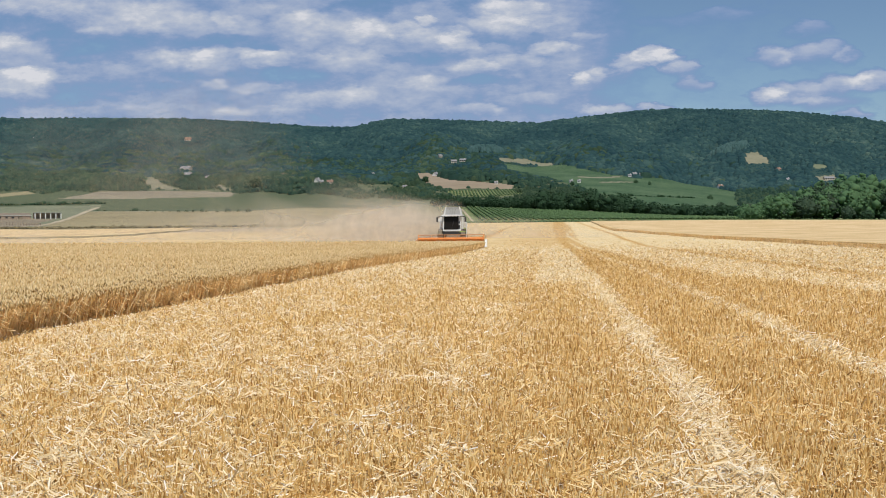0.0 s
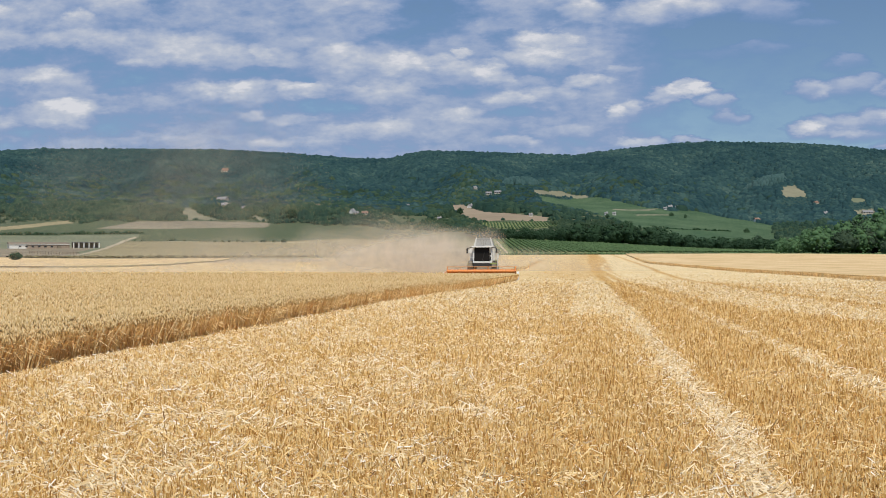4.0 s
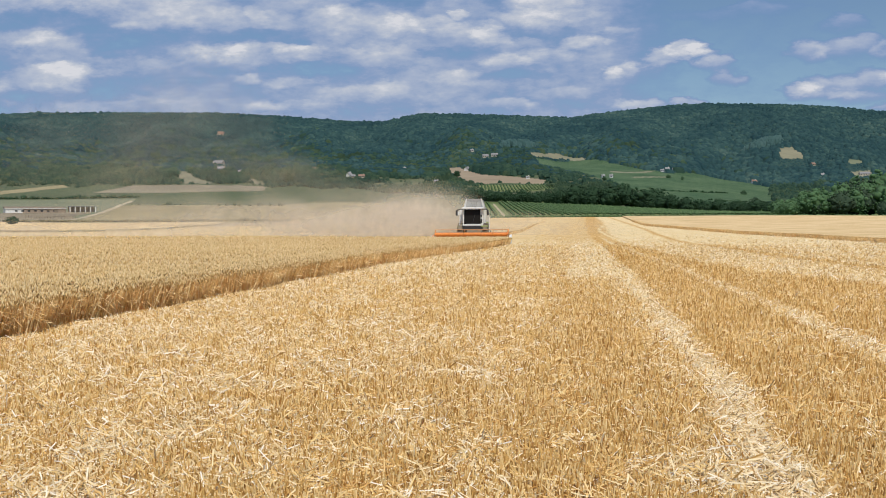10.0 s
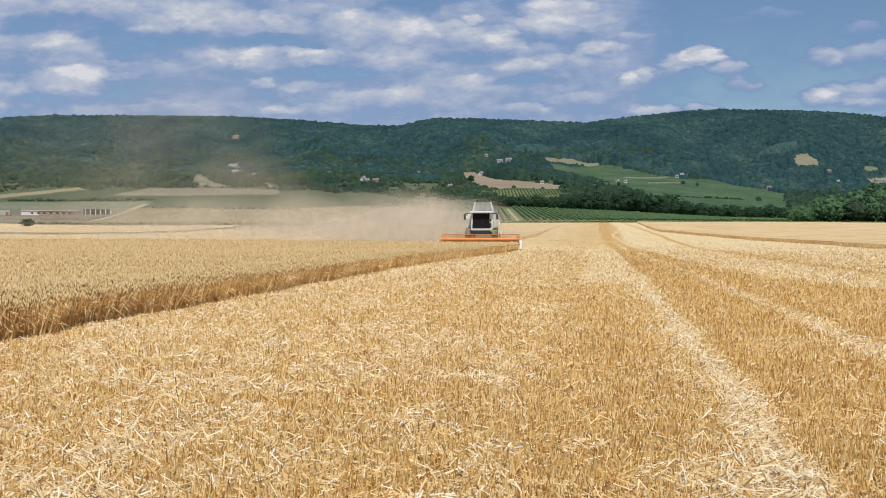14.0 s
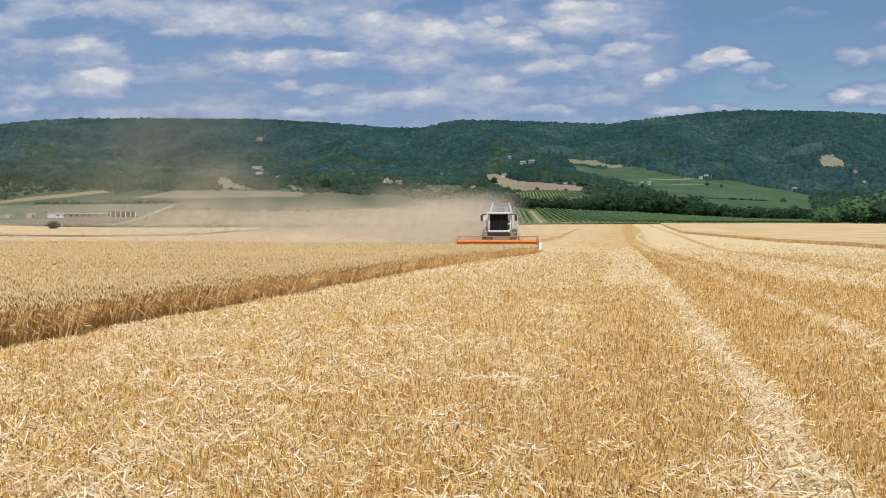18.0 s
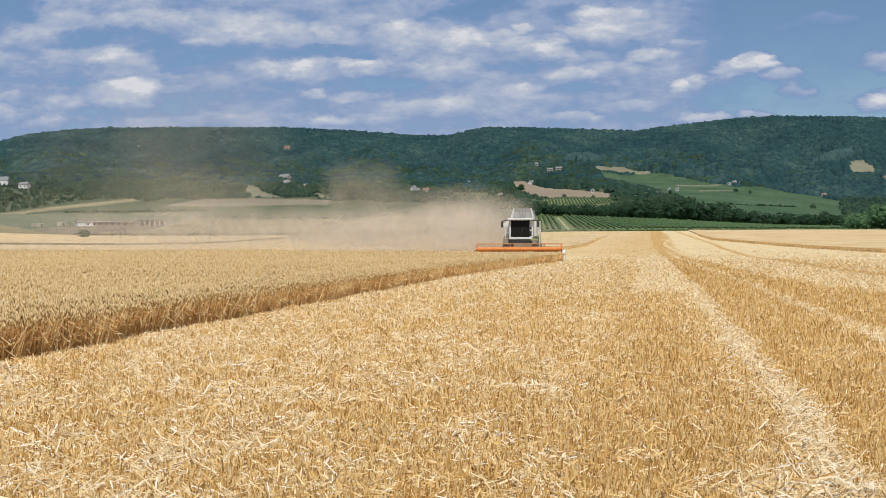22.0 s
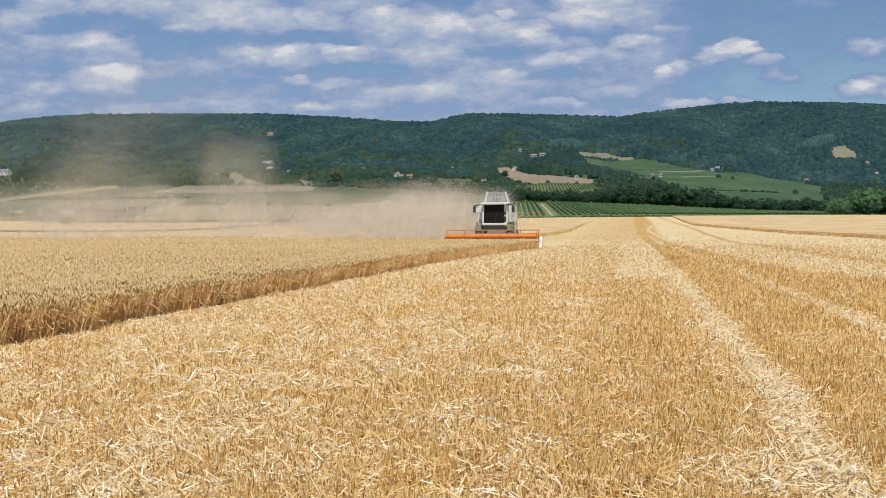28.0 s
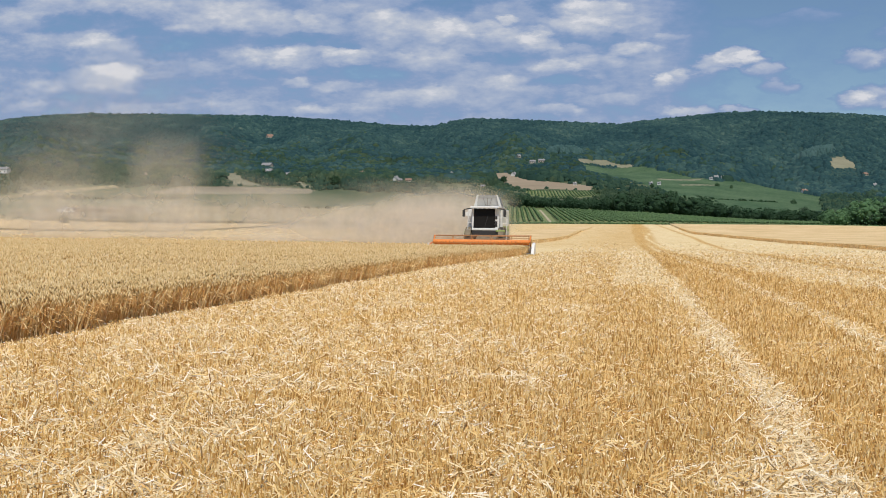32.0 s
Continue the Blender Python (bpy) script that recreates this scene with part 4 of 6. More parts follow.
def crop_mesh(name, stalks, tops):
    """Stalks (bars) and ears (spindles) in one mesh; bars are split into triangles."""
    v, f = quads(stalks)
    f = np.concatenate([f[:, [0, 1, 2]], f[:, [0, 2, 3]]])
    w, g = quads(tops)
    index = np.concatenate([np.zeros(len(f), int), np.ones(len(g), int)])
    return mesh_np(name, np.concatenate([v, w]), np.concatenate([f, g + len(v)]), [MAT["stalk"], MAT["ear"]], index)


def tufts(y0, y1, count, each=6):
    """Plants in tufts along the edge: y, how far in (0 to 1), and each tuft's own height."""
    m = -(-count // each)
    y, u, tall = rng.uniform(y0, y1, m), rng.random(m) ** 1.25, rng.uniform(0.86, 1.08, m)
    y, u, tall = (np.repeat(q, each)[:count] for q in (y, u, tall))
    return y + rng.normal(0, 0.022 + 0.0006 * (y0 + y1) / 2, count), u, tall


def edge_stalks(x, y, far, inner=1.0, tall=CROP):
    """Whole plants along the edge of a crop; inner: 0 at its outermost, where they are short and lean out, to 1."""
    n = len(x)
    g = terrain(x, y)
    h = tall * rng.uniform(0.93, 1.05, n) * (0.88 + 0.12 * np.clip(np.asarray(inner) * 2.5, 0, 1))
    lean = rng.normal(0, 0.09, (n, 2)) + np.stack([0.02 + 0.05 * (1 - np.asarray(inner) * np.ones(n)), np.zeros(n)], 1)
    p = np.stack([x, y, g], 1)
    q = p + np.stack([lean[:, 0], lean[:, 1], h], 1)
    w = 0.006 + 0.00024 * far
    m = rng.random(n) < 0.7  # dry leaves that hang from the stalks
    b = p[m] + (q - p)[m] * rng.uniform(0.35, 0.85, (m.sum(), 1))
    a = rng.uniform(0, 6.283, m.sum())
    tip = b + np.stack([np.cos(a), np.sin(a), rng.uniform(-0.9, 0.5, m.sum())], 1) * rng.uniform(0.08, 0.2, (m.sum(), 1))
    blade = bars(b, tip, 0.007 + 0.00024 * np.asarray(far)[m], True, 0.9)
    return quads([bars(p, q, w, True, 0.8), blade]), ears(q[:, 0], q[:, 1], q[:, 2] - 0.02, rng.uniform(0.09, 0.14, n), 0.009 + 0.00030 * far, 0.38)


def sheet(name, rows_y, x_right, x_left, cols, height, mat, power=2.0, face="crop"):
    """The closed top of a crop with its cut faces, a little below the ears."""
    s = np.linspace(0, 1, cols) ** power
    x = x_right[:, None] * (1 - s) + x_left[:, None] * s
    y = np.repeat(rows_y[:, None], cols, 1)
    low = terrain(x, y)
    bump = 0.05 * (smooth_noise(x, y, 0.7, 2) - 0.5) + 0.12 * (smooth_noise(x, y, 9, 4) - 0.5)
    z = low + height + bump
    m = len(rows_y)
    v = np.stack([x, y, z], -1).reshape(-1, 3)
    i = np.arange(m * cols).reshape(m, cols)
    f = [np.stack([i[:-1, :-1], i[:-1, 1:], i[1:, 1:], i[1:, :-1]], -1).reshape(-1, 4)]
    skirt = []
    for ring in (i[:, 0], i[0], i[-1], i[:, -1]):
        foot = v[ring].copy()
        foot[:, 2] = terrain(foot[:, 0], foot[:, 1]) - 0.05
        j = len(v) + np.arange(len(ring))
        v = np.concatenate([v, foot])
        skirt.append(np.stack([ring[:-1], ring[1:], j[1:], j[:-1]], -1))
    f = np.concatenate(f + skirt)
    index = np.concatenate([np.zeros(len(f) - sum(map(len, skirt)), int), np.ones(sum(map(len, skirt)), int)])
    return mesh_np(name, v, f, [mat, MAT[face]], index, True)


STRIP_NEAR, STRIP_FAR, STRIP_STEP = 80.0, 124.0, 2.0  # the stretch that is cut during the shot, in sections


def build_crop():
    label = "ripe standing wheat with nodding ears, uncut"
    y = np.concatenate([np.geomspace(9, STRIP_NEAR - 0.05, 90)])
    tagged(new("wheat_crop", sheet("wheat_crop", y, cut_edge(y) - 1.15, -0.72 * y - 9, 60, CROP - 0.05, MAT["crop"])), label, "wheat", kind="stuff")
    y = np.concatenate([np.geomspace(STRIP_NEAR, 345, 90)])
    left = np.array(FAR_LEFT)
    tagged(new("wheat_crop", sheet("wheat_crop", y, np.interp(y, left[:, 0], left[:, 1]), np.interp(y, (80, 126, 133, 400), (-67, -100, -27, -16)), 60, CROP - 0.38, MAT["crop"])), label, "wheat", kind="stuff")
    y = np.linspace(192, 440, 60)
    tagged(new("wheat_crop", sheet("wheat_crop", y, np.interp(y, (191, 204, 226, 333, 409, 440), (-95, -86, -84, -108, -130, -140)), -0.75 * y - 25, 30, 0.34, MAT["crop"], face="dry")), "far block of ripe standing wheat", "wheat", kind="stuff")
    y = np.concatenate([np.geomspace(30, 476, 120)])
    tagged(new("wheat_crop", sheet("wheat_crop", y, right_edge(y) + 0.25, 0.42 * y + 40, 50, 0.45, MAT["crop"])), "far block of ripe standing wheat", "wheat", kind="stuff")
    # plants along the near edge, thickest where the camera stands nearest
    stalks, tops = [], []
    for y0, y1, count, depth in ((10, 24, 15000, 1.2), (24, 45, 14000, 1.2), (45, STRIP_NEAR, 11000, 1.2)):
        yy, u, tuft = tufts(y0, y1, count)
        xx = cut_edge(yy) + 0.12 - (depth + 0.12) * u + rng.normal(0, 0.03, count)
        a, b = edge_stalks(xx, yy, np.hypot(xx, yy), u, CROP * tuft)
        stalks.append(a), tops.append(b)
    # ears over the top of the stand
    for y0, y1, count in ((10, 30, 24000), (30, 60, 28000), (60, STRIP_NEAR, 14000)):
        yy = np.sqrt(rng.uniform(y0 * y0, y1 * y1, count))
        xx = cut_edge(yy) - 0.2 - rng.random(count) * (0.70 * yy + 8 + cut_edge(yy))
        keep = xx > -0.70 * yy
        xx, yy = xx[keep], yy[keep]
        far = np.hypot(xx, yy)
        zz = terrain(xx, yy) + CROP + rng.normal(-0.035, 0.035, len(xx)) + 0.12 * (smooth_noise(xx, yy, 9, 4) - 0.5)
        tops.append(ears(xx, yy, zz, rng.uniform(0.10, 0.16, len(xx)) + 0.0014 * far, 0.0080 + 0.00030 * far, 0.42))
        on = rng.random(len(xx)) < 0.4
        p = np.stack([xx, yy, zz], 1)[on]
        q = p + rng.normal(0, 1, p.shape) * np.array([0.03, 0.03, 0.0]) - np.array([0, 0, 0.26])
        stalks.append(bars(q, p, 0.006 + 0.00030 * far[on], True, 0.8))
    yy = rng.uniform(STRIP_NEAR, 128, 12000)
    xx = STRIP_LEFT - rng.random(len(yy)) * (0.70 * yy - 14)
    far = np.hypot(xx, yy)
    tops.append(ears(xx, yy, terrain(xx, yy) + CROP + rng.normal(-0.03, 0.04, len(xx)), 0.10 + 0.0012 * far, 0.012 + 0.0005 * far, 0.75))
    tagged(new("wheat_plants", crop_mesh("wheat_plants", stalks, tops)), "golden-brown wheat plants at the cut edge of the crop", "wheat", kind="stuff")
    yy = rng.uniform(134, 262, 2600)
    xx = np.interp(yy, left[:, 0], left[:, 1]) + 0.15 - 0.5 * rng.random(len(yy))
    a, b = edge_stalks(xx, yy, np.hypot(xx, yy) * 0.8, 1.0, 0.46)
    tagged(new("wheat_plants", crop_mesh("wheat_plants", [a], [b])), "wheat plants along the strip left standing behind the harvester", "wheat", kind="stuff")
    yy = rng.uniform(62, 330, 10000)
    xx = right_edge(yy) + 0.8 * rng.random(len(yy)) ** 1.5
    a, b = edge_stalks(xx, yy, np.hypot(xx, yy) * 0.7, 1.0, 0.46)
    tagged(new("wheat_plants", crop_mesh("wheat_plants", [a], [b])), "wheat plants along the edge of the far standing block", "wheat", kind="stuff")


def build_strip():
    """The standing strip before the harvester, in sections that go down as the cutter bar takes them."""
    made = []
    for y0 in np.arange(STRIP_NEAR, STRIP_FAR, STRIP_STEP):
        y = np.linspace(y0, y0 + STRIP_STEP, 5)
        right = np.full(5, float(cut_edge(y0 + 1)))
        me = sheet("wheat_section", y, right - 0.40, np.full(5, STRIP_LEFT), 14, CROP - 0.08, MAT["crop"], 1.0)
        ob = tagged(new("wheat_section", me), "section of ripe standing wheat before the cutter bar", "wheat", "strip being cut", "stuff")
        n = 420
        yy = rng.uniform(y0, y0 + STRIP_STEP, n)
        u = rng.random(n) ** 1.3
        xx = right[0] + 0.1 - 0.8 * u
        a, b = edge_stalks(xx, yy, np.hypot(xx, yy), u)
        ty = rng.uniform(y0, y0 + STRIP_STEP, 260)
        tx = rng.uniform(STRIP_LEFT, right[0], 260)
        far = np.hypot(tx, ty)
        c = ears(tx, ty, terrain(tx, ty) + CROP + rng.normal(-0.03, 0.04, 260), 0.2, 0.012 + 0.0005 * far, 0.75)
        part("ears", crop_mesh("ears", [a], [b, c]), ob)
        made.append((y0, ob))
    return made


build_stubble()
build_crop()
SECTIONS = build_strip()


# ---- woods, hedges, vines ----
def ico(level):
    if level == 0:
        return np.array([(0, 0, .72), (1, 0, -.05), (0, 1, .12), (-1, 0, -.05), (0, -1, .12), (0, 0, -.35)], float), np.array([(0, 1, 2), (0, 2, 3), (0, 3, 4), (0, 4, 1), (5, 2, 1), (5, 3, 2), (5, 4, 3), (5, 1, 4)])
    bm = bmesh.new()
    bmesh.ops.create_icosphere(bm, subdivisions=level, radius=1.0)
    v = np.array([p.co for p in bm.verts])
    f = np.array([[p.index for p in q.verts] for q in bm.faces])
    bm.free()
    return v, f


def lumps(x, y, z, wide, high, level, rough=0.34, follow=False):
    """Uneven crowns as displaced balls: one island each."""
    v, f = ico(level)
    n = len(x)
    k = 1 + rough * rng.normal(size=(n, len(v), 1))
    p = v[None] * k
    p = p * np.stack([wide, wide, high], 1)[:, None, :]
    if follow:  # crowns close up along the slope of the land
        gx, gy = (terrain(x + 6, y) - terrain(x - 6, y)) / 12, (terrain(x, y + 6) - terrain(x, y - 6)) / 12
        p[:, :, 2] += gx[:, None] * p[:, :, 0] + gy[:, None] * p[:, :, 1]
    p = p + np.stack([x, y, z], 1)[:, None, :]
    return p.reshape(-1, 3), (np.arange(n)[:, None, None] * len(v) + f).reshape(-1, 3)


def domes(x, y, z, wide, high, low=-0.15):
    """Rounded, uneven tree tops: two rings and a tip each, closed down to the canopy; they follow the slope of the land."""
    a = np.arange(6) * math.pi / 3
    v = np.concatenate([[[0, 0, 1.0]], np.stack([0.66 * np.cos(a), 0.66 * np.sin(a), np.full(6, 0.74)], 1), np.stack([np.cos(a + 0.5), np.sin(a + 0.5), np.full(6, low)], 1)])
    f = [(0, 1 + i, 1 + (i + 1) % 6) for i in range(6)]
    for i in range(6):
        j = (i + 1) % 6
        f += [(1 + i, 7 + i, 1 + j), (1 + j, 7 + i, 7 + j)]
    n = len(x)
    t = rng.uniform(0, 6.283, n)
    p = v[None] * (1 + 0.16 * np.clip(rng.normal(size=(n, 13, 1)), -1.8, 1.8))
    p = np.stack([p[:, :, 0] * np.cos(t)[:, None] - p[:, :, 1] * np.sin(t)[:, None], p[:, :, 0] * np.sin(t)[:, None] + p[:, :, 1] * np.cos(t)[:, None], p[:, :, 2]], -1)
    p = p * np.stack([wide * rng.uniform(0.85, 1.2, n), wide * rng.uniform(0.85, 1.2, n), high], 1)[:, None, :]
    gx, gy = (terrain(x + 6, y) - terrain(x - 6, y)) / 12, (terrain(x, y + 6) - terrain(x, y - 6)) / 12
    p[:, :, 2] += gx[:, None] * p[:, :, 0] + gy[:, None] * p[:, :, 1]
    p = p + np.stack([x, y, z], 1)[:, None, :]
    return p.reshape(-1, 3), (np.arange(n)[:, None, None] * 13 + np.array(f)).reshape(-1, 3)


def open_view(x, y):
    """How tall trees may grow at x, y, 0 to 1: low below the rims of clearings and before the houses."""
    tall = np.ones(len(x))
    r = np.hypot(x, y)
    for d in (12, 30, 55, 85, 115):
        tall = np.where(land_of(x * (1 + d / r), y * (1 + d / r))[1], tall, 0.42)
    for house in HOUSES:
        d = math.hypot(house[0], house[1])
        ahead = (x * house[0] + y * house[1]) / d - d
        side = np.abs(x * house[1] - y * house[0]) / d
        wide = house[2] * 0.55
        tall = np.where((side < wide + 1.5) & (ahead > -32) & (ahead < 5), 0.42, tall)
        tall = np.where((side < wide + 4) & (np.abs(ahead) < 9), 0.0, tall)
    return tall


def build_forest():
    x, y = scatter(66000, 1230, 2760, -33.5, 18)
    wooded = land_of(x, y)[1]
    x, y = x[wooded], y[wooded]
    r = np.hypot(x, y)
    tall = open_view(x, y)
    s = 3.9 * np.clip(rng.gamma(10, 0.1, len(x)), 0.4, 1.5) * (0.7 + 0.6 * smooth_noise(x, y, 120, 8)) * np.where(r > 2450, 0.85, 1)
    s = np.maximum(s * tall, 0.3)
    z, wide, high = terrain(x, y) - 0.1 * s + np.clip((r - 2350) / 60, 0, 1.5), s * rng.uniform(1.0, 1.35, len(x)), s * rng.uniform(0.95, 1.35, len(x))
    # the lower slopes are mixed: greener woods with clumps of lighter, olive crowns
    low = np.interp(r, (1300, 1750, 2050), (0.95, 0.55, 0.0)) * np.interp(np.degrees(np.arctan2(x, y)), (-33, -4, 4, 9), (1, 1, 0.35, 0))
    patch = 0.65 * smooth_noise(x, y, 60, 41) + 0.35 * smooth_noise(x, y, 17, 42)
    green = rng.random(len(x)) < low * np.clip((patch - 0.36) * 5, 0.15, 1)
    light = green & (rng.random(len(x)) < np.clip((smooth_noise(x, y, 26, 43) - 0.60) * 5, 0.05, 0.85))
    kinds = ((~green, "forest", "hill_forest", "dense dark broadleaf forest over the hills, haze blue in its colour"), (green & ~light, "woodland", "mixed_forest", "mid-green mixed woods on the lower slopes"),
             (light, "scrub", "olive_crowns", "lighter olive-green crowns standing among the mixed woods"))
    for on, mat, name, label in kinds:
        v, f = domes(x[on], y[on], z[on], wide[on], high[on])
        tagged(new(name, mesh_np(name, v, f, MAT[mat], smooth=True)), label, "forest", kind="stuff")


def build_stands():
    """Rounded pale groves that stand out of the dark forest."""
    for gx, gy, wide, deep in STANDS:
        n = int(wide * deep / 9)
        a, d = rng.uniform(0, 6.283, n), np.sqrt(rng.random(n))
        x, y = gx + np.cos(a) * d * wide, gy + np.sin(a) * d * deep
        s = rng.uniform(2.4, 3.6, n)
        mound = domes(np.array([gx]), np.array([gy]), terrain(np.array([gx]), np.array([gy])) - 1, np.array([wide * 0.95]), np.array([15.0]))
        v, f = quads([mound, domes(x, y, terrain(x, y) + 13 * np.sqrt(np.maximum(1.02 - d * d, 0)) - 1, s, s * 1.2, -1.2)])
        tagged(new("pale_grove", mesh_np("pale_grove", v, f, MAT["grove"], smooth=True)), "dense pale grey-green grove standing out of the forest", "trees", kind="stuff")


def leafy(x, y, wide, high, clumps):
    """Trees at the foot of the woods: a low rounded core and many small leafy clumps round it, uneven and open at the rim."""
    g = terrain(x, y)
    core = domes(x, y, g + high * 0.20, wide * 0.92, high * 0.76, -0.3)
    n = len(x)
    w = rng.normal(size=(n, clumps, 3))
    w /= np.linalg.norm(w, axis=2, keepdims=True)
    w[:, :, 2] = np.abs(w[:, :, 2]) * 1.05 - 0.2
    d = rng.uniform(0.72, 1.05, (n, clumps)) * (1 + 0.18 * rng.normal(size=(n, 1)))
    cx, cy = (x[:, None] + w[:, :, 0] * wide[:, None] * d).ravel(), (y[:, None] + w[:, :, 1] * wide[:, None] * d).ravel()
    cz = (g[:, None] + high[:, None] * (0.30 + 0.68 * w[:, :, 2] * d)).ravel()
    s = np.repeat(wide, clumps) * rng.uniform(0.26, 0.46, n * clumps)
    return quads([core, domes(cx, cy, cz, s, s * rng.uniform(0.8, 1.1, n * clumps), -0.5)])


def crown_mesh(name, height, wide, seed, mat, lobes=30):
    """A crown of billowing lobes round a core, with tufts that break its outline."""
    r = np.random.default_rng(seed)
    v, f = ico(2)
    pieces = [(v * (1 + 0.12 * r.normal(size=(len(v), 1))) * np.array([wide * 0.66, wide * 0.66, height * 0.34]) + np.array([0, 0, height * 0.54]), f)]
    def about(n, d0, d1):
        a, u, d = r.uniform(0, 6.283, n), r.uniform(-0.9, 1, n), r.uniform(d0, d1, n)
        k = 1 + 0.22 * np.sin(a * 3 + seed)
        return np.stack([np.cos(a) * np.sqrt(1 - u * u) * d * k * wide, np.sin(a) * np.sqrt(1 - u * u) * d * k * wide, height * 0.55 + u * d * height * 0.44], 1)
    v, f = ico(1)
    for c in about(lobes, 0.50, 0.78):
        s = wide * r.uniform(0.17, 0.30)
        pieces.append((v * (1 + 0.10 * r.normal(size=(len(v), 1))) * np.array([s, s, s * r.uniform(0.75, 1.1)]) + c, f))
    v, f = ico(0)
    for c in about(170, 0.70, 1.02):
        pieces.append((v @ np.array(Euler(r.uniform(0, 6.28, 3)).to_matrix()) * (1 + 0.25 * r.normal(size=(len(v), 1))) * wide * r.uniform(0.05, 0.12) + c, f))
    vv, ff = quads(pieces)
    vv[:, 2] = np.maximum(vv[:, 2] - 0.12 * height, -0.02 * height)
    return mesh_np(name, vv, ff, mat, smooth=True)


def make_tree(name, height, wide, seed, mat, label):
    tree = tagged(new(name), label, "tree", "hedgerow trees")
    bm = tube((0, 0, -0.3), (0.1, 0.05, height * 0.45), height * 0.028, 8, end=height * 0.015)
    r = random.Random(seed)
    for _ in range(6):
        a, z = r.uniform(0, 6.283), height * r.uniform(0.22, 0.42)
        tube((0.05, 0, z), (math.cos(a) * wide * 0.6, math.sin(a) * wide * 0.6, z + height * 0.28), height * 0.010, 6, bm, height * 0.004)
    part("trunk", bm, tree, mat=MAT["bark"])
    part("crown", crown_mesh("crown", height, wide, seed, mat), tree)
    return tree


def build_trees():
    r = random.Random(4)
    oak = "broadleaf tree with a dense dark green crown, in the hedgerow"
    grove = "tall leafy tree with a light green crown, in the grove"
    kinds = [make_tree("tree", 1.0 * h, w, s, MAT[m], t) for h, w, s, m, t in (
        (9, 4.2, 1, "leaf", oak), (11, 4.6, 2, "leaf", oak), (7.5, 4.0, 3, "leaf", oak), (10, 4.4, 4, "leaf_grey", "willow-like tree with grey-green leaves, in the hedgerow"), (13, 5.5, 5, "leaf", oak), (10.5, 4.8, 6, "leaf_light", grove), (12, 5.0, 7, "leaf_light", grove))]
    # hedgerow behind the vines, then the grove beyond the field's far corner
    spots = []
    line = ((-75, 755, .7), (-52, 757, .7), (-26, 745, .85), (0, 728, 1.15), (25, 718, 1.25), (45, 715, 1.05), (62, 703, .8), (78, 690, .65), (92, 630, .6), (98, 560, .6))
    for (x0, y0, s0), (x1, y1, s1) in zip(line, line[1:]):
        n = int(math.hypot(x1 - x0, y1 - y0) / 3.6)
        for i in range(n):
            f = i / n
            for row in range(2):
                spots.append((x0 + (x1 - x0) * f + r.gauss(0, 1.5), y0 + (y1 - y0) * f + row * 9 + r.gauss(0, 2.5), (s0 + (s1 - s0) * f) * r.uniform(0.85, 1.45), r.choice((0, 0, 1, 2, 2))))
    for i in range(110):
        x = r.uniform(82, 200)
        spots.append((x, 488 + r.uniform(0, 45) + (x - 84) * 0.1, min(1.75, 0.65 + (x - 84) / 34) * r.uniform(0.7, 1.15), r.choice((5, 5, 3, 6, 6))))
    for i in range(16):
        spots.append((r.uniform(118, 165), r.uniform(480, 486), r.uniform(0.5, 0.75), r.choice((3, 3, 2))))
    for i, (x, y, s, k) in enumerate(spots):
        z = float(terrain(x, y))
        copy = copy_thing(kinds[k], pose(x, y, z, 0, 0, r.uniform(0, 360)))
        copy.scale = (s * r.uniform(0.9, 1.2), s * r.uniform(0.9, 1.2), s)
    for k, (x, y) in zip(kinds, ((-131, 1215), (-205, 393), (190, 1080), (118, 800), (-260, 1000), (150, 525), (178, 530))):
        k.matrix_basis = pose(x, y, float(terrain(x, y)))
    kinds[1].scale = (0.55, 0.55, 0.36)
    kinds[2].scale = (0.8, 0.8, 0.8)


def ribbon(name, points, half, mat, label, category):
    """A narrow track or bank that follows the land along a line of points in plan."""
    q = np.array([tuple(p) for p in points], float)
    far = np.concatenate([[0], np.cumsum(np.hypot(*np.diff(q, axis=0).T))])
    t = np.arange(0, far[-1], 2.0)
    mid = np.stack([np.interp(t, far, q[:, 0]), np.interp(t, far, q[:, 1])], 1)
    d = np.gradient(mid, axis=0)
    d /= np.linalg.norm(d, axis=1, keepdims=True)
    side = np.stack([d[:, 1], -d[:, 0]], 1) * (half * (1 + 0.2 * np.sin(t * 0.9) + 0.15 * np.sin(t * 0.23)))[:, None]
    e = np.stack([mid - side, mid, mid + side], 1).reshape(-1, 2)
    v = np.column_stack([e, terrain(e[:, 0], e[:, 1]) + 0.15 + 0.1 * (np.arange(len(e)) % 3 == 1)])
    i = np.arange(len(t) - 1)[:, None] * 3 + np.arange(2)
    f = np.stack([i, i + 1, i + 4, i + 3], -1).reshape(-1, 4)
    tagged(new(name, mesh_np(name, v, f, MAT[mat])), label, category, kind="structure")


def bush_line(name, points, step, size, mat, label, category):
    """Low bushes or tufts, unevenly set along a line in plan."""
    q = np.array(points, float)
    far = np.concatenate([[0], np.cumsum(np.hypot(*np.diff(q, axis=0).T))])
    t = np.arange(0, far[-1], step)
    t = t + rng.normal(0, step * 0.4, len(t))
    x, y = np.interp(t, far, q[:, 0]) + rng.normal(0, 0.6, len(t)), np.interp(t, far, q[:, 1]) + rng.normal(0, 0.8, len(t))
    s = size * rng.gamma(5, 0.2, len(t))
    v, f = lumps(x, y, terrain(x, y) + s * 0.5, s * 1.3, s, 1, 0.25)
    tagged(new(name, mesh_np(name, v, f, MAT[mat])), label, category, kind="stuff")


